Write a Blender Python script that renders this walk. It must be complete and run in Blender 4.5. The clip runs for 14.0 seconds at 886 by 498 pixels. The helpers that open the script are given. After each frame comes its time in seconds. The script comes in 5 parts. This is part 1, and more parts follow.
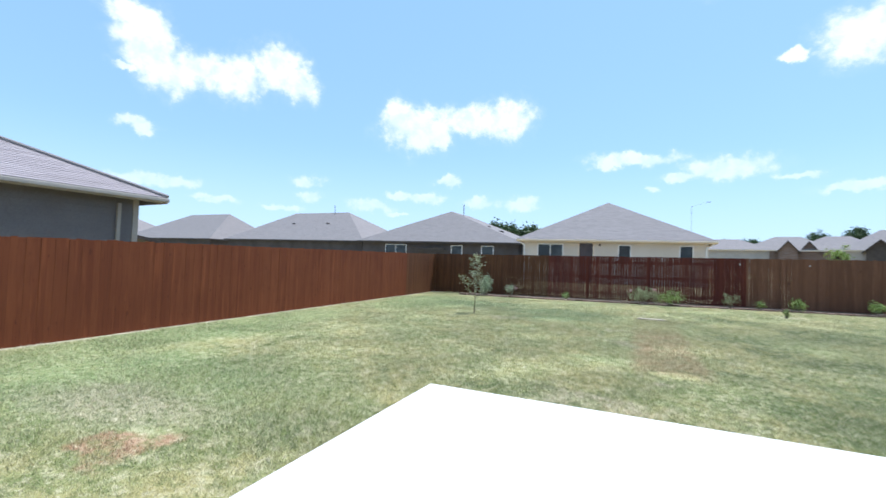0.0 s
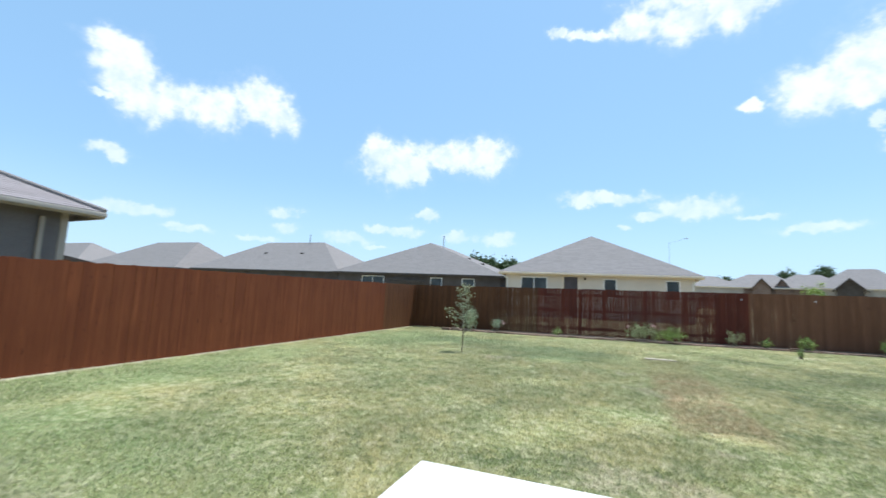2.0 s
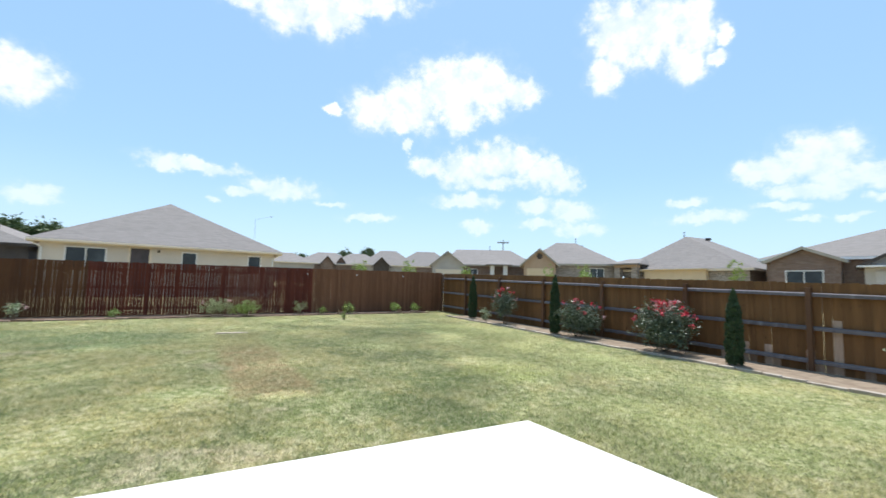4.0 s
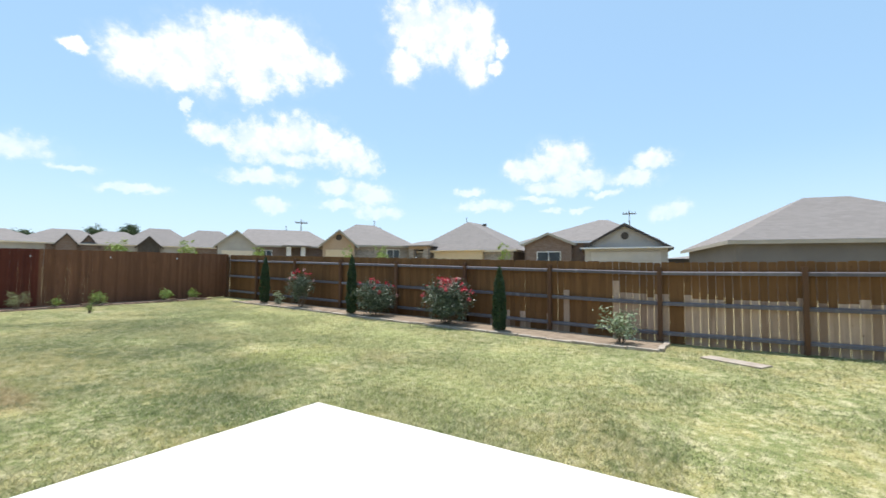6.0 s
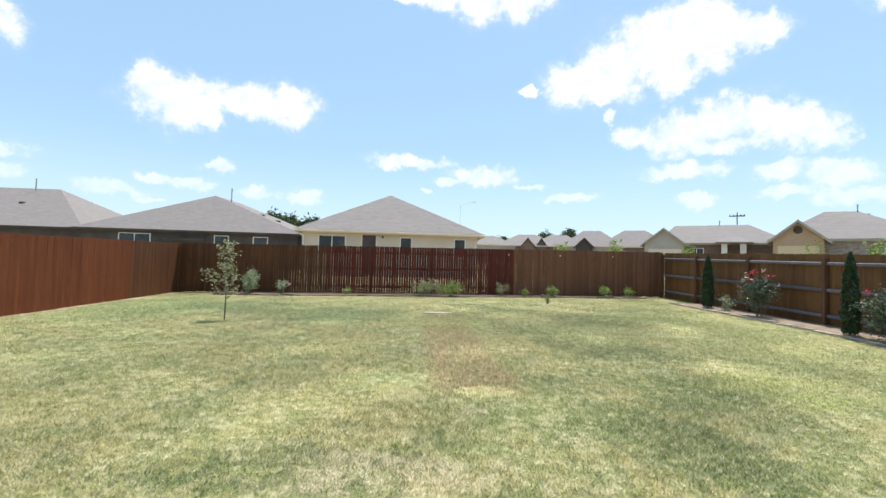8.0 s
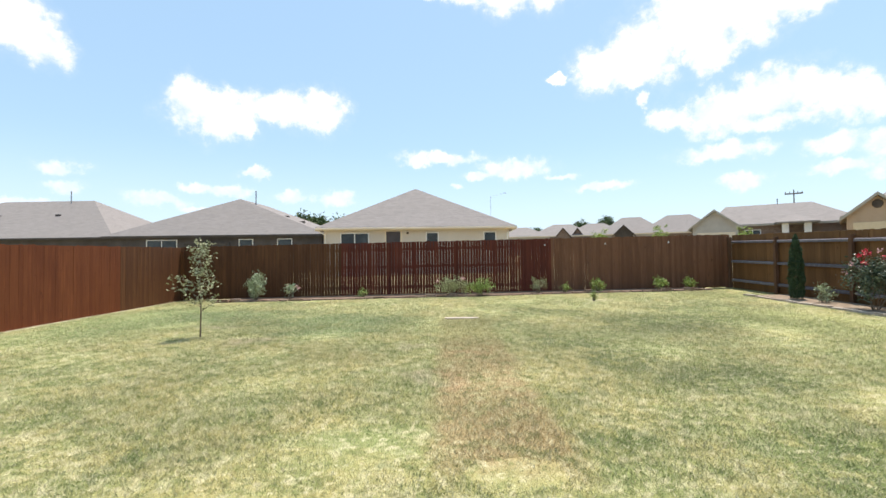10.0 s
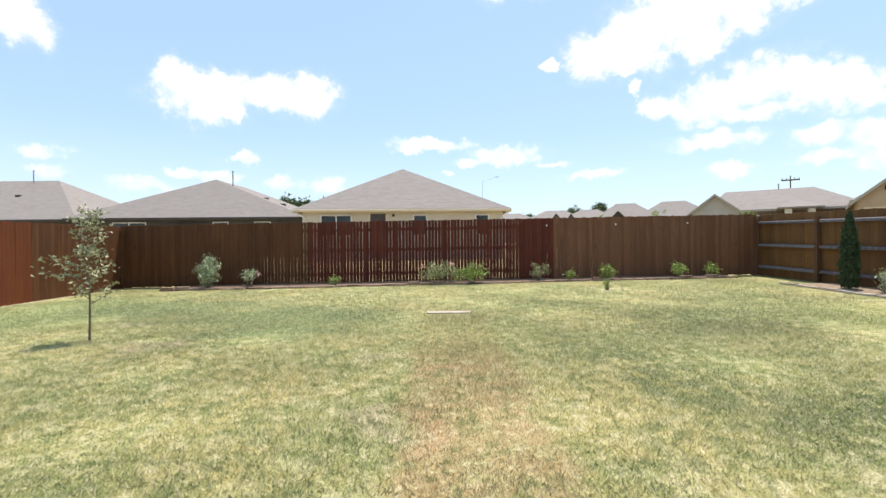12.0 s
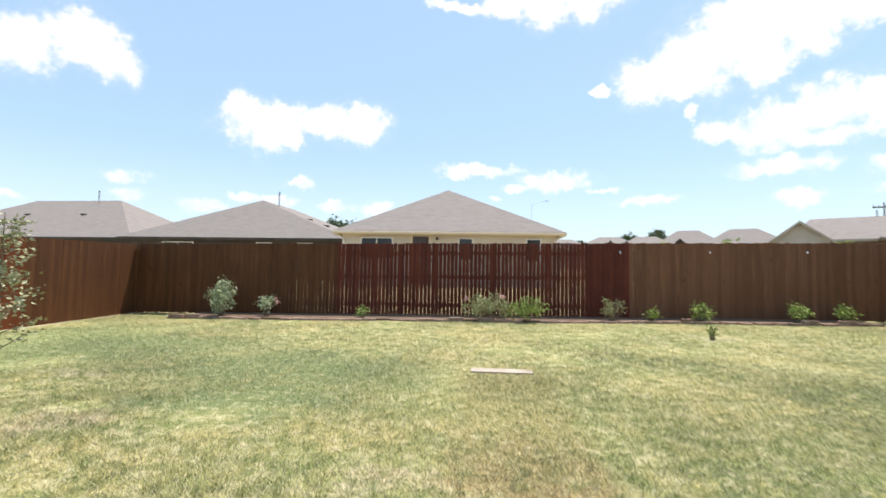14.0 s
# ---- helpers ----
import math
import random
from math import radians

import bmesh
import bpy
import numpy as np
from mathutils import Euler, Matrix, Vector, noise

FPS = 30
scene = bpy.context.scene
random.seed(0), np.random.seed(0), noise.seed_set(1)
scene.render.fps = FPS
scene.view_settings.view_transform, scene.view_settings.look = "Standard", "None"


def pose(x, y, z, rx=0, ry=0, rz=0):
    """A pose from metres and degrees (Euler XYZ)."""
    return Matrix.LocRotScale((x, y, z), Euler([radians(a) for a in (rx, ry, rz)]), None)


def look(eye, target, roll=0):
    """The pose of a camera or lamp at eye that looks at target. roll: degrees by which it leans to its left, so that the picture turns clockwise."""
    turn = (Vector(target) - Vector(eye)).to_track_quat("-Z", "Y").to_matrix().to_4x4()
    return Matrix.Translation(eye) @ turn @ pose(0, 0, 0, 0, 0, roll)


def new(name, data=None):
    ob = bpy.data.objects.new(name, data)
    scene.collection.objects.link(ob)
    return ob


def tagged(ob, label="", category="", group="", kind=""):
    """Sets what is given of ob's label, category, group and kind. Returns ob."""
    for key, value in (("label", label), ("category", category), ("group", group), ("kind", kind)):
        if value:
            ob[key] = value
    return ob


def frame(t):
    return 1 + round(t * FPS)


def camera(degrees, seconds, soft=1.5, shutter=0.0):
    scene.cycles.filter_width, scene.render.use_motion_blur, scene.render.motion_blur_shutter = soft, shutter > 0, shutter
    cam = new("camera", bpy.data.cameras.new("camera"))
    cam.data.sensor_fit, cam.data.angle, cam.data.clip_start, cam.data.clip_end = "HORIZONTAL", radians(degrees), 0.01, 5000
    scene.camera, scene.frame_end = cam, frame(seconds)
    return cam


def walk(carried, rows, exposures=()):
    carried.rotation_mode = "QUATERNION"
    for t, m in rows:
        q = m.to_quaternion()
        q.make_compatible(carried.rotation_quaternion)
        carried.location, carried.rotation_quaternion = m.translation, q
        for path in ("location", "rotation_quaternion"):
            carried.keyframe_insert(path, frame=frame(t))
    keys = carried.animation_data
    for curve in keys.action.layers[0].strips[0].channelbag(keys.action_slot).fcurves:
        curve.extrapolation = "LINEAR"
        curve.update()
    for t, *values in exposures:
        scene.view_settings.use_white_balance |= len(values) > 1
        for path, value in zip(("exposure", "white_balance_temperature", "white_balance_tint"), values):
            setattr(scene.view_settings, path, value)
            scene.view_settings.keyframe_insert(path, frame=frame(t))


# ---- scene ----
cam = camera(91.3, 14.0, shutter=0.2)
PATH = [
    (0, (2.39, -3.978, 1.433), (1.589, -2.146, 1.495), 2.2),
    (0.5, (2.1, -3.401, 1.256), (1.033, -1.718, 1.418), 3.4),
    (1, (1.952, -3.244, 1.363), (0.809, -1.619, 1.594), 3.3),
    (1.5, (1.776, -2.906, 1.36), (0.618, -1.284, 1.525), 5.3),
    (2, (1.625, -2.698, 1.335), (0.919, -0.84, 1.557), 2.9),
    (2.5, (1.594, -2.659, 1.334), (1.37, -0.682, 1.536), 2.4),
    (3, (1.671, -2.7, 1.353), (1.896, -0.721, 1.533), 2.7),
    (3.5, (1.723, -2.733, 1.351), (2.303, -0.828, 1.532), 2.3),
    (4, (1.83, -2.802, 1.351), (2.839, -1.085, 1.531), 1.6),
    (4.2, (1.85, -2.81, 1.35), (3.006, -1.19, 1.53), 1.4),
    (5.25, (1.9, -2.83, 1.345), (3.71, -1.985, 1.48), 0.8),
    (6.3, (1.93, -2.79, 1.33), (3.42, -1.46, 1.43), 0.3),
    (6.5, (1.917, -2.746, 1.327), (3.235, -1.245, 1.418), 0.3),
    (7, (1.812, -2.517, 1.337), (2.585, -0.672, 1.365), -0.4),
    (7.5, (1.949, -2.091, 1.32), (2.253, -0.115, 1.371), 2.3),
    (8, (2.123, -1.646, 1.326), (2.279, 0.347, 1.397), 1.7),
    (8.5, (2.269, -1.092, 1.352), (2.38, 0.902, 1.465), 1.4),
    (11, (2.631, 1.303, 1.214), (2.576, 3.302, 1.18), -0.9),
    (11.5, (2.673, 1.849, 1.143), (2.614, 3.847, 1.079), 0.6),
    (12, (2.686, 2.415, 1.171), (2.731, 4.414, 1.16), -0.4),
    (12.5, (2.725, 2.987, 1.185), (2.709, 4.987, 1.146), -0.3),
    (13, (2.705, 3.485, 1.174), (2.692, 5.485, 1.17), -0.1),
    (13.5, (2.66, 3.981, 1.233), (2.73, 5.979, 1.175), -1.2),
    (14, (2.651, 4.474, 1.251), (2.486, 6.464, 1.353), 1.0),
]
EXPOSURES = [(0, 0.3, 5650, 14), (1, 0.18, 5700, 9), (2.5, 0.22, 5950, 10), (4, 0.25, 6200, 11), (6.5, 0.28, 6450, 12), (8.5, 0.32, 6600, 13),
             (11, 0.42, 6900, 15), (14, 0.42, 6950, 16)]
walk(cam, [(t, look(eye, target, roll)) for t, eye, target, roll in PATH], EXPOSURES)

# ---- sky and sun ----
SUN_AZ, SUN_EL = 36.0, 72.0      # degrees, azimuth from +y towards +x
SKY_STRENGTH, SUN_STRENGTH = 0.15, 4.6

world = bpy.data.worlds.new("sky")
scene.world = world
world.use_nodes = True
wt = world.node_tree
wt.nodes.clear()


def wnode(kind, **props):
    n = wt.nodes.new(kind)
    for key, value in props.items():
        setattr(n, key, value)
    return n


def wmath(op, a, b=None, c=None):
    n = wnode("ShaderNodeMath", operation=op)
    for i, v in enumerate((a, b, c)):
        if v is None:
            continue
        if isinstance(v, (int, float)):
            n.inputs[i].default_value = v
        else:
            wt.links.new(v, n.inputs[i])
    return n.outputs[0]


sky = wnode("ShaderNodeTexSky", sky_type="NISHITA", sun_disc=False, sun_elevation=radians(SUN_EL), sun_rotation=radians(SUN_AZ),
            altitude=200, air_density=1.0, dust_density=0.5, ozone_density=1.0)
coord = wnode("ShaderNodeTexCoord")
sep = wnode("ShaderNodeSeparateXYZ")
wt.links.new(coord.outputs["Generated"], sep.inputs[0])
azimuth = wmath("MULTIPLY", wmath("ARCTAN2", sep.outputs[0], sep.outputs[1]), 57.29578)
elevation = wmath("MULTIPLY", wmath("ARCSINE", sep.outputs[2]), 57.29578)
place = wnode("ShaderNodeCombineXYZ")
wt.links.new(azimuth, place.inputs[0])
wt.links.new(elevation, place.inputs[1])

# fair-weather clouds: lobes of (azimuth, elevation, half width, half height) in degrees
CLOUDS = []


def cloud(*lobes):
    CLOUDS.extend(lobes)


cloud((-82.8, 19.6, 2.1, 2.3), (-80.5, 19.1, 2.9, 2.7), (-77.7, 18.4, 3.2, 2.3), (-75.1, 17.5, 2.5, 1.4))
cloud((-60.2, 23.8, 3.0, 1.2), (-58.9, 21.5, 2.9, 2.8), (-56.8, 19.2, 2.5, 2.4), (-54.1, 20.6, 2.9, 1.9), (-50.0, 20.2, 3.6, 2.4), (-45.6, 22.2, 3.1, 2.4), (-43.2, 20.7, 2.5, 2.0))
cloud((-61.1, 18.9, 1.2, 0.5))
cloud((-59.6, 13.3, 1.7, 0.7), (-58.5, 12.9, 1.4, 0.7))
cloud((-57.3, 7.9, 3.7, 0.7), (-52.0, 6.2, 2.3, 0.5), (-41.7, 9.7, 1.9, 0.8), (-40.5, 7.6, 1.6, 0.8), (-44.2, 5.9, 2.6, 0.4))
cloud((-30.3, 18.2, 2.1, 1.9), (-26.9, 16.7, 4.1, 2.5), (-28.5, 17.4, 3.7, 2.3), (-21.1, 18.6, 3.8, 1.7), (-16.2, 18.7, 3.8, 2.4), (-24.5, 15.5, 1.7, 1.0))
cloud((-23.1, 10.6, 1.7, 0.6), (-26.5, 8.5, 2.9, 0.7), (-29.5, 8.7, 1.6, 0.5), (-33.1, 6.9, 2.9, 0.8), (-29.6, 6.2, 1.6, 0.3), (-19.0, 7.6, 2.3, 0.9), (-13.4, 7.8, 2.2, 0.9))
cloud((0.5, 13.2, 5.1, 0.8), (-2.9, 12.8, 1.9, 0.6), (9.9, 11.8, 4.2, 1.2), (5.4, 10.9, 2.0, 0.5), (15.8, 10.4, 2.3, 0.4), (20.1, 8.8, 3.2, 0.6), (2.5, 9.3, 0.9, 0.4))
cloud((-6.2, 32.4, 1.5, 0.7), (-2.3, 31.9, 3.1, 0.6), (3.1, 32.4, 2.5, 1.5), (8.7, 31.6, 4.5, 2.0), (14.1, 32.3, 4.0, 2.7), (18.6, 34.5, 7.2, 1.5), (10.1, 34.6, 7.1, 2.0))
cloud((20.9, 22.4, 3.8, 2.5), (25.9, 23.5, 3.8, 3.8), (24.0, 20.9, 3.4, 1.4), (31.0, 25.7, 5.4, 3.3), (35.6, 25.5, 4.5, 3.1), (40.1, 25.0, 3.0, 1.8), (32.2, 22.3, 2.4, 2.6), (15.0, 22.0, 1.0, 0.5), (25.2, 18.1, 0.7, 0.8))
cloud((28.0, 16.1, 2.7, 1.2), (33.4, 15.8, 3.6, 2.2), (37.9, 16.6, 4.0, 2.5), (40.9, 17.0, 2.2, 1.7), (44.2, 14.9, 3.2, 2.0), (46.8, 13.8, 1.7, 1.2), (36.3, 14.1, 4.9, 0.9))
cloud((32.9, 11.8, 4.2, 1.0), (42.4, 11.2, 2.5, 1.2), (46.8, 10.4, 3.0, 1.5), (42.6, 8.6, 2.4, 0.8), (47.6, 8.0, 2.5, 1.0), (35.2, 8.4, 2.0, 0.7))
cloud((53.2, 30.1, 4.1, 3.6), (51.3, 26.1, 2.0, 2.1), (57.1, 30.2, 5.2, 3.4), (60.2, 25.9, 2.2, 2.3), (61.3, 29.3, 2.1, 3.1), (64.5, 28.0, 0.8, 1.4), (63.5, 25.8, 1.1, 0.8))
cloud((67.6, 13.5, 2.9, 1.6), (71.7, 14.1, 4.1, 2.2), (75.5, 11.9, 3.4, 1.2), (80.3, 11.4, 2.8, 1.0), (82.6, 13.3, 2.1, 1.1), (84.1, 7.7, 2.1, 1.0), (71.7, 11.1, 3.9, 0.9), (77.0, 9.7, 2.0, 0.5))
cloud((69.1, 9.5, 2.4, 0.5), (60.0, 10.5, 1.7, 0.6), (62.0, 8.5, 3.4, 0.8), (70.6, 8.0, 1.4, 0.4), (73.8, 7.9, 1.2, 0.4))

# billowing edges: the sky's coordinates are stirred at three sizes before the lobes are laid out
stirred = place.outputs[0]
for scale, amount, detail in ((9.0, 3.4, 2.0), (30.0, 2.4, 4.0), (95.0, 0.9, 5.0)):
    churn = wnode("ShaderNodeTexNoise")
    churn.inputs["Scale"].default_value, churn.inputs["Detail"].default_value, churn.inputs["Roughness"].default_value = scale, detail, 0.6
    wt.links.new(coord.outputs["Generated"], churn.inputs["Vector"])
    centred = wnode("ShaderNodeVectorMath", operation="SUBTRACT")
    wt.links.new(churn.outputs["Color"], centred.inputs[0])
    centred.inputs[1].default_value = (0.5, 0.5, 0.5)
    moved = wnode("ShaderNodeVectorMath", operation="MULTIPLY_ADD")
    wt.links.new(centred.outputs[0], moved.inputs[0])
    moved.inputs[1].default_value = (amount, amount * 0.8, 0)
    wt.links.new(stirred, moved.inputs[2])
    stirred = moved.outputs[0]
near = None
for az, el, wide, high in CLOUDS:
    away = wnode("ShaderNodeVectorMath", operation="SUBTRACT")
    wt.links.new(stirred, away.inputs[0])
    away.inputs[1].default_value = (az, el, 0)
    scaled = wnode("ShaderNodeVectorMath", operation="MULTIPLY")
    wt.links.new(away.outputs[0], scaled.inputs[0])
    scaled.inputs[1].default_value = (1 / wide, 1 / high, 0)
    length = wnode("ShaderNodeVectorMath", operation="LENGTH")
    wt.links.new(scaled.outputs[0], length.inputs[0])
    near = length.outputs["Value"] if near is None else wmath("SMOOTH_MIN", near, length.outputs["Value"], 0.18)
wisps = wnode("ShaderNodeTexNoise")
wisps.inputs["Scale"].default_value, wisps.inputs["Detail"].default_value, wisps.inputs["Roughness"].default_value = 26.0, 7.0, 0.62
wt.links.new(coord.outputs["Generated"], wisps.inputs["Vector"])
ragged = wmath("ADD", near, wmath("MULTIPLY", wmath("SUBTRACT", wisps.outputs["Fac"], 0.5), 1.5))


def wrange(value, lo, hi, a, b):
    n = wnode("ShaderNodeMapRange", interpolation_type="SMOOTHSTEP")
    wt.links.new(value, n.inputs["Value"])
    for key, v in (("From Min", lo), ("From Max", hi), ("To Min", a), ("To Max", b)):
        n.inputs[key].default_value = v
    return n.outputs[0]


# a dense white body, thinner folds inside it, and a faint veil round it
body = wrange(ragged, 1.32, 0.58, 0.0, 1.0)
folds = wrange(wisps.outputs["Fac"], 0.64, 0.4, 0.66, 1.0)
veil = wrange(ragged, 1.6, 0.9, 0.0, 0.1)
cover = wmath("MAXIMUM", wmath("MULTIPLY", body, folds), veil)
blue = wnode("ShaderNodeVectorMath", operation="SCALE")
wt.links.new(sky.outputs[0], blue.inputs[0])
blue.inputs["Scale"].default_value = SKY_STRENGTH
mixer = wnode("ShaderNodeMix", data_type="RGBA")
thin = wnode("ShaderNodeMapRange", clamp=True)
wt.links.new(elevation, thin.inputs["Value"])
for key, value in (("From Min", 5.0), ("From Max", 19.0), ("To Min", 0.4), ("To Max", 1.0)):
    thin.inputs[key].default_value = value
wt.links.new(wmath("MULTIPLY", cover, thin.outputs[0]), mixer.inputs["Factor"])
haze = wnode("ShaderNodeMix", data_type="RGBA")
haze.inputs["Factor"].default_value = 0.55
wt.links.new(blue.outputs[0], haze.inputs["A"])
haze.inputs["B"].default_value = (0.4, 0.66, 0.875, 1)
low = wnode("ShaderNodeMix", data_type="RGBA")
wt.links.new(wrange(elevation, 15.0, 1.0, 0.0, 0.6), low.inputs["Factor"])
wt.links.new(haze.outputs["Result"], low.inputs["A"])
low.inputs["B"].default_value = (0.6, 0.775, 0.9, 1)
wt.links.new(low.outputs["Result"], mixer.inputs["A"])
mixer.inputs["B"].default_value = (0.93, 0.955, 0.985, 1)
ground_glow = wnode("ShaderNodeBackground")
wt.links.new(mixer.outputs["Result"], ground_glow.inputs["Color"])
wout = wnode("ShaderNodeOutputWorld")
wt.links.new(ground_glow.outputs[0], wout.inputs[0])

sun = new("sun", bpy.data.lights.new("sun", "SUN"))
sun.data.energy, sun.data.angle, sun.data.color = SUN_STRENGTH, radians(0.53), (1.0, 0.95, 0.87)
sun_way = Vector((math.sin(radians(SUN_AZ)) * math.cos(radians(SUN_EL)), math.cos(radians(SUN_AZ)) * math.cos(radians(SUN_EL)), math.sin(radians(SUN_EL))))
sun.matrix_world = look(sun_way * 60, (0, 0, 0))


# ---- materials ----
class Paint:
    """A node material under construction."""

    def __init__(self, name, rough=0.8, metal=0.0, spec=0.3):
        self.m = bpy.data.materials.new(name)
        self.m.use_nodes = True
        self.t = self.m.node_tree
        self.b = self.t.nodes["Principled BSDF"]
        self.b.inputs["Roughness"].default_value = rough
        self.b.inputs["Metallic"].default_value = metal
        self.b.inputs["Specular IOR Level"].default_value = spec
        self.geo = self.t.nodes.new("ShaderNodeNewGeometry")
        self.info = self.t.nodes.new("ShaderNodeObjectInfo")

    def put(self, v, socket):
        if isinstance(v, bpy.types.NodeSocket):
            self.t.links.new(v, socket)
        else:
            socket.default_value = (*v, 1) if isinstance(v, tuple) and len(v) == 3 and socket.type == "RGBA" else v

    def math(self, op, a, b=0.0, c=0.0):
        n = self.t.nodes.new("ShaderNodeMath")
        n.operation = op
        for i, v in enumerate((a, b, c)):
            self.put(v, n.inputs[i])
        return n.outputs[0]

    def at(self, sx=1.0, sy=1.0, sz=1.0, jitter=0.0):
        n = self.t.nodes.new("ShaderNodeVectorMath")
        n.operation = "MULTIPLY"
        self.t.links.new(self.geo.outputs["Position"], n.inputs[0])
        n.inputs[1].default_value = (sx, sy, sz)
        if not jitter:
            return n.outputs[0]
        k = self.t.nodes.new("ShaderNodeVectorMath")
        k.operation = "ADD"
        self.t.links.new(n.outputs[0], k.inputs[0])
        self.t.links.new(self.math("MULTIPLY", self.info.outputs["Random"], jitter), k.inputs[1])
        return k.outputs[0]

    def noise(self, scale, where=None, detail=4.0, rough=0.55):
        n = self.t.nodes.new("ShaderNodeTexNoise")
        n.inputs["Scale"].default_value, n.inputs["Detail"].default_value, n.inputs["Roughness"].default_value = scale, detail, rough
        self.t.links.new(where or self.geo.outputs["Position"], n.inputs["Vector"])
        return n.outputs["Fac"]

    def step(self, v, lo, hi, a=0.0, b=1.0):
        n = self.t.nodes.new("ShaderNodeMapRange")
        n.interpolation_type = "SMOOTHSTEP"
        self.put(v, n.inputs["Value"])
        for key, value in (("From Min", lo), ("From Max", hi), ("To Min", a), ("To Max", b)):
            n.inputs[key].default_value = value
        return n.outputs[0]

    def mix(self, f, a, b, blend="MIX"):
        n = self.t.nodes.new("ShaderNodeMix")
        n.data_type, n.blend_type = "RGBA", blend
        self.put(f, n.inputs["Factor"])
        self.put(a, n.inputs["A"])
        self.put(b, n.inputs["B"])
        return n.outputs["Result"]

    def colour(self, c):
        self.put(c, self.b.inputs["Base Color"])
        return self

    def bump(self, height, strength=0.3, depth=0.01):
        n = self.t.nodes.new("ShaderNodeBump")
        n.inputs["Strength"].default_value, n.inputs["Distance"].default_value = strength, depth
        self.t.links.new(height, n.inputs["Height"])
        self.t.links.new(n.outputs[0], self.b.inputs["Normal"])
        return self


def plain(name, c1, c2, scale=3.0, fine=60.0, rough=0.8, metal=0.0, spec=0.3, bump=0.2):
    """Two tones in broad stains, a fine grain over them."""
    p = Paint(name, rough, metal, spec)
    broad = p.step(p.noise(scale), 0.3, 0.7)
    grain = p.noise(fine, detail=3)
    c = p.mix(broad, c1, c2)
    p.colour(p.mix(p.step(grain, 0.35, 0.75, 0.0, 0.35), c, tuple(v * 0.6 for v in c1)))
    p.bump(grain, bump, 0.004)
    return p.m


def stained_wood(name, c1, c2, dark, spread=0.5):
    """Upright cedar boards under stain: each board its own tone, with grain, runs and weathering."""
    p = Paint(name, 0.72, spec=0.25)
    grain = p.noise(1.0, p.at(90, 90, 2.2, 40), 5)
    runs = p.noise(1.0, p.at(9, 9, 0.7, 17), 3)
    cloudy = p.noise(0.9)
    c = p.mix(p.step(p.math("ADD", p.math("MULTIPLY", p.info.outputs["Random"], spread), p.math("MULTIPLY", cloudy, 1 - spread)), 0.2, 0.8), c1, c2)
    c = p.mix(p.step(grain, 0.45, 0.75, 0.0, 0.55), c, dark)
    c = p.mix(p.step(runs, 0.52, 0.75, 0.0, 0.5), c, tuple(min(1, v * 1.5) for v in c2))
    knots = p.noise(1.0, p.at(14, 14, 6, 23), 2)
    c = p.mix(p.step(knots, 0.68, 0.74, 0.0, 0.7), c, dark)
    p.colour(c).bump(grain, 0.35, 0.004)
    return p.m


RED_STAIN = stained_wood("red_cedar_stain", (0.13, 0.033, 0.0108), (0.172, 0.049, 0.016), (0.075, 0.02, 0.008), 0.3)
BROWN_STAIN = stained_wood("brown_cedar_stain", (0.09, 0.034, 0.013), (0.125, 0.05, 0.019), (0.042, 0.016, 0.007))
MAHOGANY = stained_wood("mahogany_stain", (0.088, 0.018, 0.01), (0.122, 0.028, 0.014), (0.045, 0.009, 0.006))
TAN_STAIN = stained_wood("tan_cedar_stain", (0.15, 0.064, 0.032), (0.205, 0.09, 0.047), (0.08, 0.034, 0.018))
OLIVE_STAIN = stained_wood("golden_brown_stain", (0.145, 0.068, 0.024), (0.2, 0.095, 0.035), (0.075, 0.034, 0.013))
BARE_CEDAR = stained_wood("bare_weathered_cedar", (0.3, 0.19, 0.13), (0.5, 0.35, 0.26), (0.17, 0.1, 0.065), 0.8)
GREY_RAIL = stained_wood("grey_weathered_rail", (0.125, 0.108, 0.115), (0.19, 0.17, 0.18), (0.07, 0.06, 0.06))
POST_WOOD = stained_wood("brown_post_stain", (0.123, 0.061, 0.033), (0.164, 0.082, 0.045), (0.066, 0.033, 0.016))


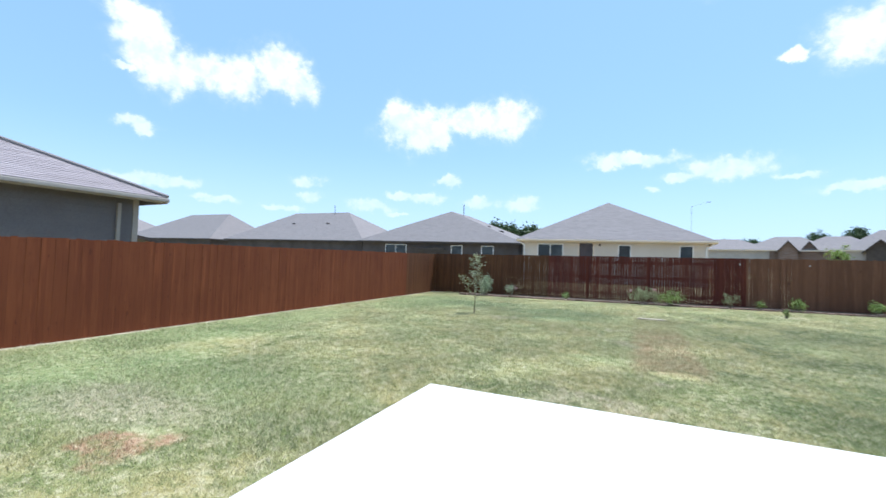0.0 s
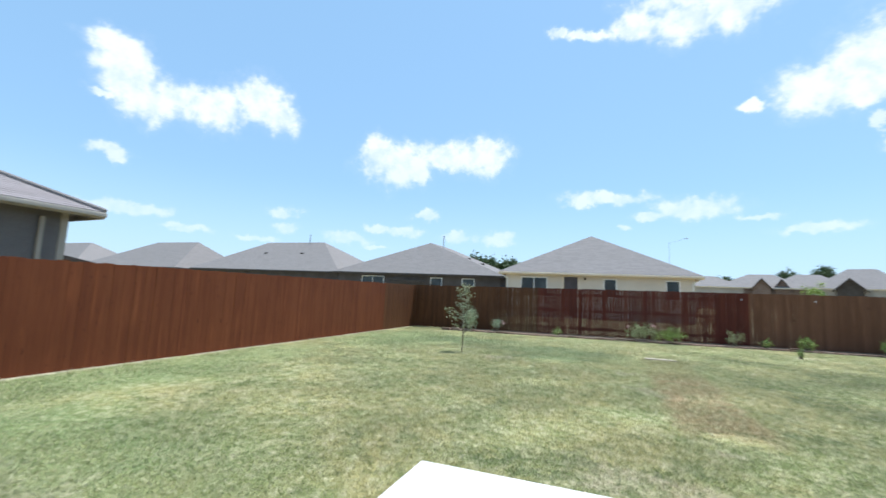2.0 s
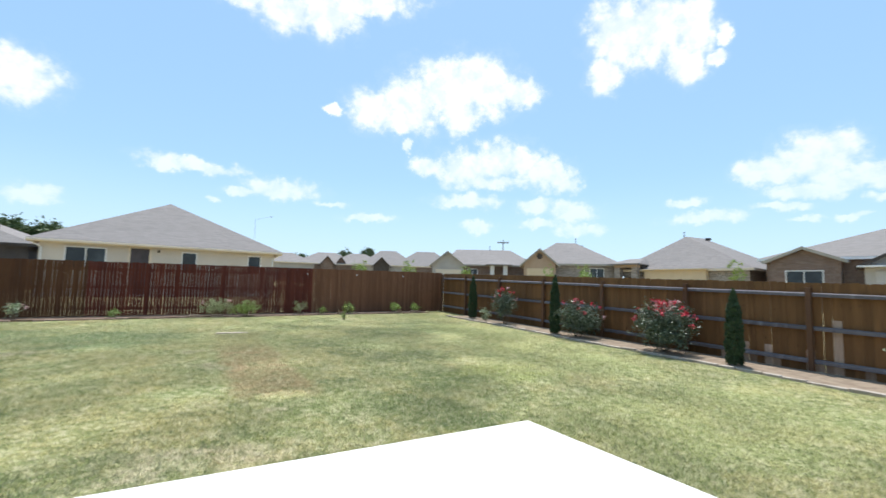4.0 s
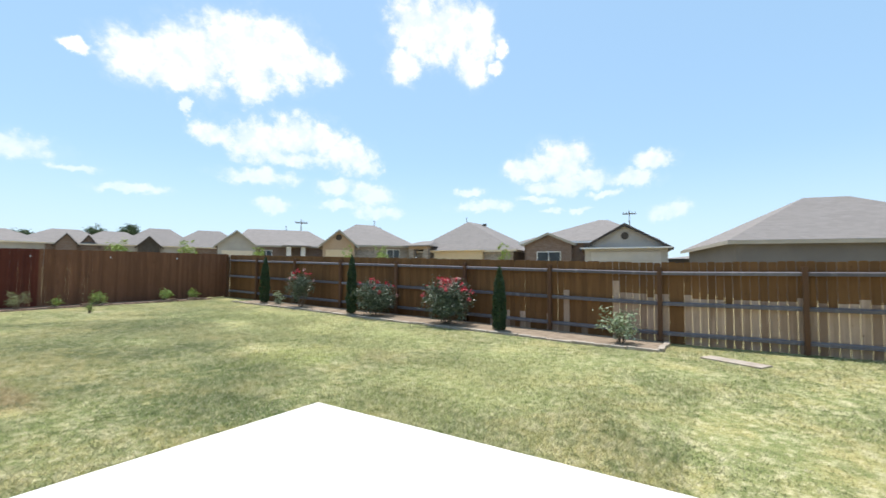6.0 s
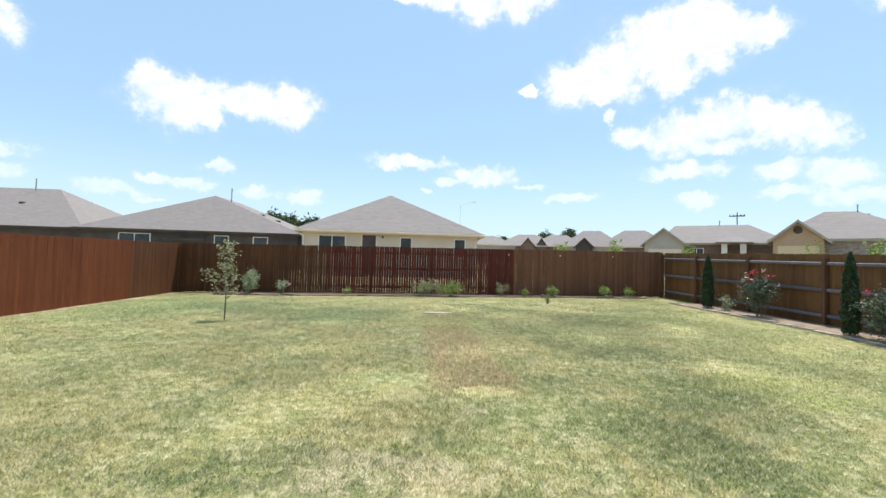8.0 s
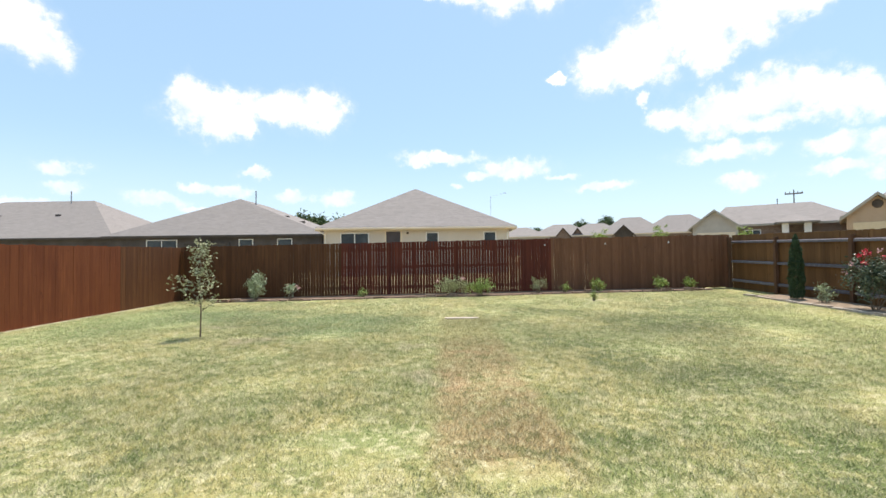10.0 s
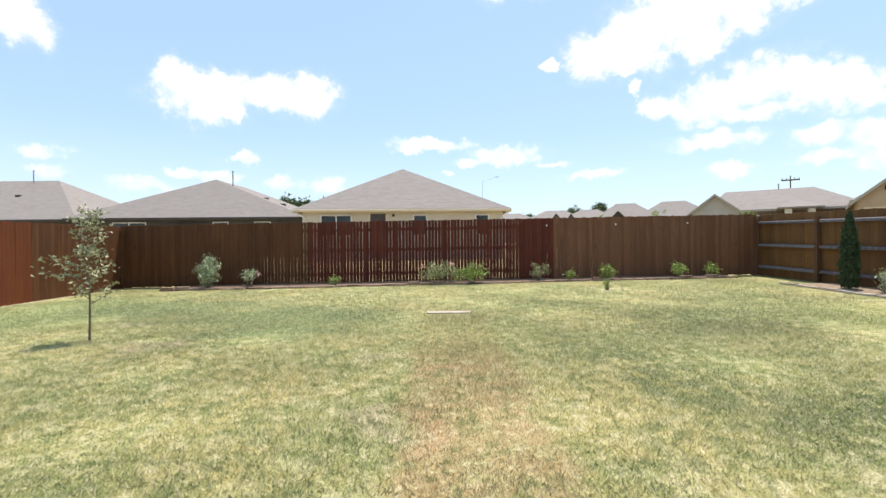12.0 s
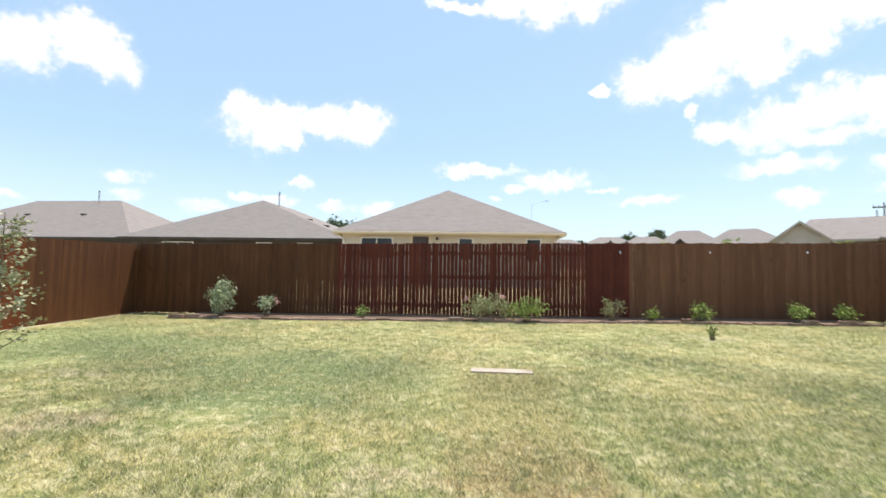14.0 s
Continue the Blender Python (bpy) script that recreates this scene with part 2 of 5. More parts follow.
# lawn colour: shared by the soil under the grass and by the blades
def lawn_colour(p, blade):
    wob = p.t.nodes.new("ShaderNodeTexNoise")
    wob.inputs["Scale"].default_value, wob.inputs["Detail"].default_value = 1.6, 5
    p.t.links.new(p.geo.outputs["Position"], wob.inputs["Vector"])
    warp = p.t.nodes.new("ShaderNodeVectorMath")
    warp.operation = "MULTIPLY_ADD"
    p.t.links.new(wob.outputs["Color"], warp.inputs[0])
    warp.inputs[1].default_value = (1.5, 1.5, 0)
    p.t.links.new(p.geo.outputs["Position"], warp.inputs[2])

    def patches(spots):
        least = None
        for x, y, rx, ry in spots:
            a = p.t.nodes.new("ShaderNodeVectorMath")
            a.operation = "SUBTRACT"
            p.t.links.new(warp.outputs[0], a.inputs[0])
            a.inputs[1].default_value = (x + 0.75, y + 0.75, 0)
            s = p.t.nodes.new("ShaderNodeVectorMath")
            s.operation = "MULTIPLY"
            p.t.links.new(a.outputs[0], s.inputs[0])
            s.inputs[1].default_value = (1 / rx, 1 / ry, 0)
            n = p.t.nodes.new("ShaderNodeVectorMath")
            n.operation = "LENGTH"
            p.t.links.new(s.outputs[0], n.inputs[0])
            least = n.outputs["Value"] if least is None else p.math("MINIMUM", least, n.outputs["Value"])
        return least

    straw, pale = (0.475, 0.425, 0.18), (0.625, 0.585, 0.35)
    green = (0.26, 0.31, 0.115)
    broad = p.noise(0.6, detail=6, rough=0.65)
    fine = p.noise(3.2, detail=5, rough=0.65)
    tuft = p.noise(13.0, detail=4, rough=0.6)
    mottle = p.noise(4.5, detail=6, rough=0.72)
    c = p.mix(p.step(p.math("ADD", p.math("MULTIPLY", broad, 0.6), p.math("MULTIPLY", fine, 0.4)), 0.4, 0.58), straw, green)
    c = p.mix(p.step(mottle, 0.5, 0.64, 0.0, 0.8), c, pale)
    c = p.mix(p.step(p.noise(2.4, detail=6, rough=0.68), 0.55, 0.63, 0.0, 0.7), c, (0.21, 0.25, 0.09))
    clump = p.noise(6.5, detail=5, rough=0.7)
    c = p.mix(p.step(clump, 0.53, 0.62, 0.0, 0.6), c, pale)
    # green along the sunlit fence and round the slab's corner, blue-green by the young tree
    c = p.mix(p.math("MULTIPLY", p.step(tuft, 0.3, 0.55, 0.55, 1.0), p.step(patches([(-5.6, 2.6, 1.2, 5.0), (-3.4, -0.6, 2.8, 1.6), (-4.6, 10.5, 2.0, 3.0)]), 1.3, 0.4, 0.0, 0.75)), c, (0.23, 0.33, 0.13))
    c = p.mix(p.math("MULTIPLY", p.step(mottle, 0.38, 0.5, 0.45, 1.0), p.step(patches([(0.2, 9.9, 2.0, 1.2), (0.4, 8.6, 1.2, 0.6), (-2.6, 11.0, 1.6, 1.2)]), 1.35, 0.45, 0.0, 0.95)), c, (0.15, 0.225, 0.095))
    # dark tufted patches among the straw
    c = p.mix(p.math("MULTIPLY", p.step(mottle, 0.41, 0.5), p.step(patches([(4.45, 2.2, 0.75, 0.8), (4.75, 1.3, 0.6, 0.35), (5.5, 3.2, 1.0, 0.8), (3.9, 3.8, 0.4, 0.25), (0.8, 1.5, 0.6, 0.35), (0.3, 3.5, 0.35, 0.22)]), 1.3, 0.4, 0.0, 0.85)), c, (0.11, 0.175, 0.05))
    c = p.mix(p.math("MULTIPLY", p.step(mottle, 0.42, 0.52), p.step(patches([(4.5, 7.2, 0.7, 0.6), (4.9, 6.2, 0.6, 0.6), (5.8, 5.3, 1.1, 0.8), (7.2, 8.9, 1.9, 1.3), (5.0, 10.8, 1.0, 0.5), (8.8, 10.6, 1.6, 0.9)]),
                                                                    1.35, 0.45, 0.0, 0.92)), c, (0.135, 0.18, 0.068))
    c = p.mix(p.step(patches([(8.9, 4.4, 1.8, 2.6), (7.6, 0.2, 2.6, 1.4), (9.6, 8.2, 1.2, 2.6), (10.6, 13.2, 1.2, 0.8)]), 1.35, 0.5, 0.0, 0.5), c, (0.35, 0.385, 0.14))
    c = p.mix(p.step(patches([(6.7, 3.6, 0.9, 0.5), (6.9, 2.9, 0.8, 0.3)]), 1.25, 0.4, 0.0, 0.65), c, (0.4, 0.44, 0.13))
    # the trodden strip from the slab to the stepping stone
    xyz = p.t.nodes.new("ShaderNodeSeparateXYZ")
    p.t.links.new(p.geo.outputs["Position"], xyz.inputs[0])
    across = p.math("ADD", p.math("ABSOLUTE", p.math("SUBTRACT", xyz.outputs[0], 2.98)), p.math("MULTIPLY", p.math("SUBTRACT", p.noise(1.8, detail=6, rough=0.7), 0.5), 0.5))
    trod = p.math("MULTIPLY", p.step(across, 0.62, 0.4), p.step(xyz.outputs[1], 10.4, 9.6))
    trod = p.math("MULTIPLY", trod, p.step(p.math("ADD", xyz.outputs[1], fine), 3.4, 4.1))
    olive_brown = p.mix(p.step(p.math("ADD", xyz.outputs[1], p.math("MULTIPLY", fine, 1.6)), 9.2, 7.2), (0.34, 0.31, 0.13), (0.44, 0.31, 0.165))
    olive_brown = p.mix(p.step(mottle, 0.5, 0.6, 0.0, 0.6), olive_brown, (0.33, 0.33, 0.14))
    c = p.mix(p.math("MULTIPLY", trod, p.step(tuft, 0.35, 0.65, 0.95, 0.65)), c, olive_brown)
    c = p.mix(p.step(patches([(3.0, 6.75, 0.4, 0.25), (2.6, 5.4, 0.22, 0.4)]), 1.2, 0.5, 0.0, 0.55), c, (0.5, 0.33, 0.19))
    c = p.mix(p.math("MULTIPLY", p.step(tuft, 0.35, 0.6, 0.4, 1.0), p.step(patches([(2.86, 2.6, 0.3, 0.14), (2.0, 1.45, 0.8, 0.3), (-2.4, -1.1, 1.3, 0.6), (-0.8, 7.9, 0.4, 0.2), (-2.0, 9.3, 0.4, 0.16), (2.0, 7.0, 0.25, 0.2), (2.2, 5.5, 0.25, 0.2),
                                                                                   (6.85, 12.7, 0.4, 0.25)]), 1.4, 0.3, 0.0, 0.62)), c, (0.6, 0.5, 0.37))
    c = p.mix(p.math("MULTIPLY", p.step(p.math("ABSOLUTE", p.math("ADD", xyz.outputs[0], 6.5)), 0.22, 0.1), p.step(fine, 0.35, 0.55, 0.3, 0.9)), c, (0.66, 0.6, 0.45))
    c = p.mix(p.math("MULTIPLY", p.step(mottle, 0.4, 0.55, 0.3, 1.0), p.step(patches([(-1.4, -1.78, 0.3, 0.17)]), 1.2, 0.4, 0.0, 0.85)), c, (0.46, 0.25, 0.16))
    c = p.mix(p.step(clump, 0.49, 0.4, 0.0, 0.55), c, (0.115, 0.17, 0.05))
    c = p.mix(p.step(tuft, 0.56, 0.66, 0.0, 0.55), c, (0.7, 0.64, 0.42))
    if blade:
        r = p.geo.outputs["Random Per Island"]
        c = p.mix(p.step(tuft, 0.5, 0.36, 0.0, 0.5), c, (0.14, 0.17, 0.06))
        c = p.mix(p.step(r, 0.6, 0.95, 0.0, 0.65), c, (0.72, 0.66, 0.44))
        c = p.mix(p.step(r, 0.4, 0.05, 0.0, 0.3), c, (0.18, 0.22, 0.08))
    else:
        c = p.mix(p.step(p.noise(55, detail=4), 0.35, 0.7, 0.1, 0.5), c, (0.3, 0.26, 0.13))
    return c


soil = Paint("lawn_soil", 0.95, spec=0.1)
soil.colour(lawn_colour(soil, False)).bump(soil.noise(70, detail=5), 0.8, 0.02)
LAWN = soil.m
blade_paint = Paint("grass_blade", 0.6, spec=0.25)
blade_colour = lawn_colour(blade_paint, True)
blade_paint.colour(blade_colour)
tilt = blade_paint.t.nodes.new("ShaderNodeVectorMath")      # normals bent upwards, so flat blades shade as if they faced the sky
tilt.operation = "MULTIPLY_ADD"
blade_paint.t.links.new(blade_paint.geo.outputs["Normal"], tilt.inputs[0])
tilt.inputs[1].default_value, tilt.inputs[2].default_value = (0.45, 0.45, 0.45), (0, 0, 0.75)
even = blade_paint.t.nodes.new("ShaderNodeVectorMath")
even.operation = "NORMALIZE"
blade_paint.t.links.new(tilt.outputs[0], even.inputs[0])
blade_paint.t.links.new(even.outputs[0], blade_paint.b.inputs["Normal"])
shine = blade_paint.t.nodes.new("ShaderNodeBsdfTranslucent")      # sunlight through thin blades
blade_paint.t.links.new(blade_colour, shine.inputs["Color"])
both = blade_paint.t.nodes.new("ShaderNodeMixShader")
both.inputs[0].default_value = 0.38
blade_paint.t.links.new(blade_paint.b.outputs[0], both.inputs[1])
blade_paint.t.links.new(shine.outputs[0], both.inputs[2])
blade_paint.t.links.new(both.outputs[0], blade_paint.t.nodes["Material Output"].inputs["Surface"])
BLADE = blade_paint.m


def concrete(name, c1, c2):
    p = Paint(name, 0.88, spec=0.3)
    c = p.mix(p.step(p.noise(1.3, detail=6), 0.35, 0.65), c1, c2)
    fine = p.noise(140, detail=3)
    p.colour(p.mix(p.step(fine, 0.55, 0.75, 0, 0.3), c, tuple(v * 0.75 for v in c1))).bump(fine, 0.25, 0.003)
    return p.m


def shingle(name, c1, c2, c3):
    """Asphalt shingles: courses one above another by height, mottled tabs and fine grit."""
    p = Paint(name, 0.93, spec=0.15)
    sepz = p.t.nodes.new("ShaderNodeSeparateXYZ")
    p.t.links.new(p.geo.outputs["Position"], sepz.inputs[0])
    course = p.math("FRACT", p.math("MULTIPLY", sepz.outputs[2], 14.0))
    tabs = p.t.nodes.new("ShaderNodeTexVoronoi")
    tabs.inputs["Scale"].default_value = 1.0
    p.t.links.new(p.at(2.6, 2.6, 14.0), tabs.inputs["Vector"])
    bw = p.t.nodes.new("ShaderNodeSeparateColor")
    p.t.links.new(tabs.outputs["Color"], bw.inputs[0])
    c = p.mix(bw.outputs[0], c1, c2)
    c = p.mix(p.step(p.noise(0.6, detail=4), 0.35, 0.7, 0, 0.5), c, c3)
    grit = p.noise(150, detail=2)
    c = p.mix(p.step(grit, 0.4, 0.75, 0, 0.4), c, tuple(v * 0.55 for v in c1))
    c = p.mix(p.step(course, 0.16, 0.02, 0, 0.35), c, tuple(v * 0.5 for v in c1))
    p.colour(c).bump(p.math("ADD", course, p.math("MULTIPLY", grit, 0.4)), 0.5, 0.02)
    return p.m


PATIO = concrete("broom_finished_concrete", (0.72, 0.69, 0.66), (0.8, 0.78, 0.75))
SHINGLES = shingle("grey_brown_shingle", (0.245, 0.222, 0.208), (0.3, 0.273, 0.256), (0.27, 0.245, 0.228))
tab_paint = Paint("shingle_tab", 0.93, spec=0.15)
tab_grit = tab_paint.noise(140, detail=2)
tab_c = tab_paint.mix(tab_paint.geo.outputs["Random Per Island"], (0.29, 0.255, 0.25), (0.36, 0.32, 0.315))
tab_paint.colour(tab_paint.mix(tab_paint.step(tab_grit, 0.4, 0.75, 0, 0.45), tab_c, (0.15, 0.13, 0.125))).bump(tab_grit, 0.5, 0.005)
SHINGLE_TAB = tab_paint.m
CREAM = plain("cream_siding_paint", (0.58, 0.515, 0.45), (0.64, 0.575, 0.505), 0.8, 30)
CREAM_TRIM = plain("cream_trim_paint", (0.68, 0.58, 0.46), (0.73, 0.63, 0.5), 1.5, 40)
TAUPE = plain("taupe_siding_paint", (0.155, 0.145, 0.143), (0.18, 0.169, 0.166), 0.8, 30)
TAUPE_TRIM = plain("taupe_trim_paint", (0.36, 0.33, 0.28), (0.42, 0.38, 0.33), 1.5, 40)
SLATE = plain("dark_grey_siding_paint", (0.07, 0.06, 0.058), (0.1, 0.088, 0.085), 0.8, 30)
DARK_TRIM = plain("dark_brown_trim", (0.06, 0.05, 0.045), (0.09, 0.075, 0.065), 2, 40)
WHITE_TRIM = plain("white_trim_paint", (0.74, 0.74, 0.74), (0.8, 0.8, 0.8), 2, 40)
BEIGE = plain("beige_garage_paint", (0.62, 0.49, 0.33), (0.68, 0.55, 0.38), 1, 30)
OFFWHITE = plain("pale_garage_paint", (0.48, 0.46, 0.44), (0.54, 0.52, 0.5), 1, 30)
GABLE_TAN = plain("tan_gable_siding", (0.42, 0.3, 0.21), (0.48, 0.35, 0.25), 1, 30)
GABLE_GREY = plain("grey_gable_siding", (0.4, 0.37, 0.34), (0.46, 0.43, 0.4), 1, 30)
METAL = plain("galvanised_metal", (0.3, 0.3, 0.31), (0.4, 0.4, 0.41), 4, 50, 0.45, 0.7)
DARK_DOOR = plain("dark_door_paint", (0.06, 0.05, 0.055), (0.085, 0.07, 0.075), 2, 40, 0.45)
POLE_WOOD = plain("creosote_pole_wood", (0.1, 0.075, 0.055), (0.15, 0.115, 0.085), 2, 40)
STONE = plain("tan_edging_stone", (0.24, 0.145, 0.11), (0.4, 0.29, 0.23), 5, 60, 0.9, bump=0.6)
DARK_MULCH = plain("dark_bed_soil", (0.12, 0.08, 0.055), (0.2, 0.14, 0.1), 5, 45, 0.95, bump=1.0)
PALE_STONE = plain("pale_edging_stone", (0.36, 0.3, 0.24), (0.5, 0.43, 0.36), 5, 60, 0.9, bump=0.6)
MULCH = plain("sandy_bed_soil", (0.22, 0.165, 0.115), (0.33, 0.26, 0.19), 5, 45, 0.95, bump=1.0)
FIELD = plain("far_grass", (0.36, 0.3, 0.15), (0.46, 0.38, 0.2), 0.2, 4, 0.95)
BARK = plain("young_bark", (0.16, 0.12, 0.08), (0.24, 0.18, 0.13), 12, 90, 0.9, bump=0.7)


def brickwork(name, c1, c2, mortar):
    p = Paint(name, 0.9, spec=0.2)
    b = p.t.nodes.new("ShaderNodeTexVoronoi")
    b.inputs["Scale"].default_value = 1.0
    p.t.links.new(p.at(4.3, 4.3, 13), b.inputs["Vector"])
    s = p.t.nodes.new("ShaderNodeSeparateColor")
    p.t.links.new(b.outputs["Color"], s.inputs[0])
    c = p.mix(s.outputs[0], c1, c2)
    z = p.t.nodes.new("ShaderNodeSeparateXYZ")
    p.t.links.new(p.geo.outputs["Position"], z.inputs[0])
    row = p.math("FRACT", p.math("MULTIPLY", z.outputs[2], 13))
    p.colour(p.mix(p.step(row, 0.16, 0.1), c, mortar)).bump(row, 0.3, 0.01)
    return p.m


BRICK = brickwork("brown_brick", (0.155, 0.105, 0.085), (0.235, 0.165, 0.135), (0.27, 0.25, 0.23))
LEDGESTONE = brickwork("grey_ledgestone", (0.24, 0.21, 0.19), (0.42, 0.37, 0.33), (0.2, 0.18, 0.17))

glass = Paint("window_glass", 0.08, spec=0.4)
glass.colour(glass.mix(glass.step(glass.noise(0.9), 0.3, 0.7), (0.015, 0.018, 0.022), (0.05, 0.06, 0.066)))
GLASS = glass.m


def leafage(name, c1, c2, rough=0.55):
    p = Paint(name, rough, spec=0.3)
    c = p.mix(p.geo.outputs["Random Per Island"], c1, c2)
    p.colour(p.mix(p.step(p.noise(9), 0.35, 0.7, 0, 0.4), c, tuple(v * 0.6 for v in c1)))
    p.b.inputs["Subsurface Weight"].default_value = 0.0
    return p.m


LEAF_SAGE = leafage("sage_leaf", (0.27, 0.34, 0.17), (0.5, 0.54, 0.37))
LEAF_ROSE = leafage("rose_leaf", (0.035, 0.06, 0.03), (0.22, 0.25, 0.165), 0.3)
LEAF_FRESH = leafage("fresh_leaf", (0.19, 0.29, 0.055), (0.4, 0.48, 0.14))
LEAF_WISPY = leafage("wispy_leaf", (0.27, 0.3, 0.12), (0.46, 0.46, 0.26))
LEAF_TREE = leafage("young_tree_leaf", (0.26, 0.28, 0.14), (0.5, 0.5, 0.32))
LEAF_CYPRESS = leafage("cypress_leaf", (0.028, 0.055, 0.022), (0.075, 0.11, 0.045))
LEAF_FAR = leafage("far_tree_leaf", (0.06, 0.1, 0.035), (0.15, 0.2, 0.085))
PETAL_RED = leafage("red_petal", (0.62, 0.02, 0.05), (0.78, 0.1, 0.13))
PETAL_PINK = leafage("faded_petal", (0.62, 0.3, 0.3), (0.72, 0.45, 0.42))


# ---- builders ----
def part(name, bm, material, parent=None, label=""):
    """Links a bmesh as one mesh object, under a thing or a part."""
    me = bpy.data.meshes.new(name)
    bm.to_mesh(me)
    bm.free()
    for m in material if isinstance(material, (list, tuple)) else (material,):
        me.materials.append(m)
    ob = new(name, me)
    ob.parent = parent
    if label:
        tagged(ob, label)
    return ob


def repeat(ob, m):
    """Another object on the same mesh, beside ob."""
    other = ob.copy()
    scene.collection.objects.link(other)
    other.matrix_basis = m
    return other


def thing(name, x, y, z, label, category, group="", kind="", turn=0.0):
    ob = new(name)
    ob.empty_display_size = 0.2
    ob.matrix_basis = pose(x, y, z, 0, 0, turn)
    return tagged(ob, label, category, group, kind)


def box(bm, x0, x1, y0, y1, z0, z1, bevel=0.0):
    made = bmesh.ops.create_cube(bm, size=1, matrix=Matrix.LocRotScale(((x0 + x1) / 2, (y0 + y1) / 2, (z0 + z1) / 2), None, (x1 - x0, y1 - y0, z1 - z0)))
    if bevel:
        edges = list({e for v in made["verts"] for e in v.link_edges})
        bmesh.ops.bevel(bm, geom=edges, offset=bevel, segments=2, affect="EDGES", profile=0.6)
    return bm


def boxed(x0, x1, y0, y1, z0, z1, bevel=0.0):
    return box(bmesh.new(), x0, x1, y0, y1, z0, z1, bevel)


def hull(points):
    bm = bmesh.new()
    for q in points:
        bm.verts.new(q)
    made = bmesh.ops.convex_hull(bm, input=bm.verts)
    bmesh.ops.dissolve_limit(bm, angle_limit=0.02, verts=bm.verts, edges=bm.edges)
    bmesh.ops.recalc_face_normals(bm, faces=bm.faces)
    return bm


def rod(bm, a, b, r0, r1, sides=7):
    a, b = Vector(a), Vector(b)
    way = b - a
    m = Matrix.Translation((a + b) / 2) @ way.to_track_quat("Z", "Y").to_matrix().to_4x4()
    bmesh.ops.create_cone(bm, cap_ends=True, segments=sides, radius1=r0, radius2=r1, depth=way.length, matrix=m)


def ground_height(x, y):
    """The lie of the land: nearly level by the house, rising towards the back fence and the houses behind."""
    yy = min(max(y, 0.0), 15.4) / 15.4
    xx = min(max(x, -8.0), 14.0)
    z = -0.16 + yy * (0.16 + 0.0126 * (xx + 6.5))
    far = max(0.0, y - 15.6, (x - 13.2), (-7.5 - x) * 0.6)
    near_rise = min(far / 12, 1.0) * 0.28
    return z + near_rise + max(0.0, math.hypot(x - 2, y + 2) - 34) * 0.027


# ---- ground ----
def build_ground():
    ticks = [-1500, -700, -350, -200, -140, -100, -75, -60, -50, -42, -36, -30, -25, -21, -17, -14, -11, -9, -8]
    ticks += [v * 0.75 - 7.5 for v in range(30)]
    ticks += [16, 18, 21, 25, 30, 36, 42, 50, 60, 75, 100, 140, 200, 350, 700, 1500]
    ticks = sorted(set(ticks))
    bm = bmesh.new()
    grid = []
    for y in ticks:
        row = []
        for x in ticks:
            r = max(abs(x), abs(y))
            z = ground_height(x, y) if r < 160 else 3.6
            if -6.4 < x < 12.4 and -5 < y < 15:
                z += 0.02 * noise.noise((x * 0.8, y * 0.8, 3.0))
            row.append(bm.verts.new((x, y, z)))
        grid.append(row)
    for j in range(len(ticks) - 1):
        for i in range(len(ticks) - 1):
            f = bm.faces.new((grid[j][i], grid[j][i + 1], grid[j + 1][i + 1], grid[j + 1][i]))
            f.smooth = True
            cx, cy = (ticks[i] + ticks[i + 1]) / 2, (ticks[j] + ticks[j + 1]) / 2
            f.material_index = 0 if -8 < cx < 14 and -14 < cy < 16.5 else 1
    g = part("ground", bm, (LAWN, FIELD))
    tagged(g, "dry patchy lawn ground running on under the neighbouring lots", "ground", kind="structure")


build_ground()

patio = thing("patio", 0.165, -5.4, -0.05, "white sunlit broom-finished concrete patio slab in the lawn", "patio", kind="structure")
part("slab", boxed(0, 4.965, 0, 6.29, -0.16, 0.0, 0.012), PATIO, patio)


# ---- fences ----
def picket_mesh(name, high, wide, worn=0.0):
    """A dog-eared picket, 16 mm thick, its lower part bare up to the given height."""
    bm = bmesh.new()
    h, c, t = wide / 2, wide * 0.14, 0.008
    levels = [0.0] + ([worn] if worn else []) + [high - c]
    rings = []
    for z in levels:
        rings.append([bm.verts.new(q) for q in ((-h, -t, z), (h, -t, z), (h, t, z), (-h, t, z))])
    top = [bm.verts.new(q) for q in ((-h + c, -t, high), (h - c, -t, high), (h - c, t, high), (-h + c, t, high))]
    rings.append(top)
    for k in range(len(rings) - 1):
        for i in range(4):
            f = bm.faces.new((rings[k][i], rings[k][(i + 1) % 4], rings[k + 1][(i + 1) % 4], rings[k + 1][i]))
            if worn and k == 0:
                f.material_index = 1
    bm.faces.new(top)
    me = bpy.data.meshes.new(name)
    bm.to_mesh(me)
    bm.free()
    return me


def picket(fence, mesh, m):
    ob = new("picket", mesh)
    ob.parent = fence
    ob.matrix_basis = m
    return ob


def with_paints(me, *paints):
    for q in paints:
        me.materials.append(q)
    return me


rng = random.Random(4)

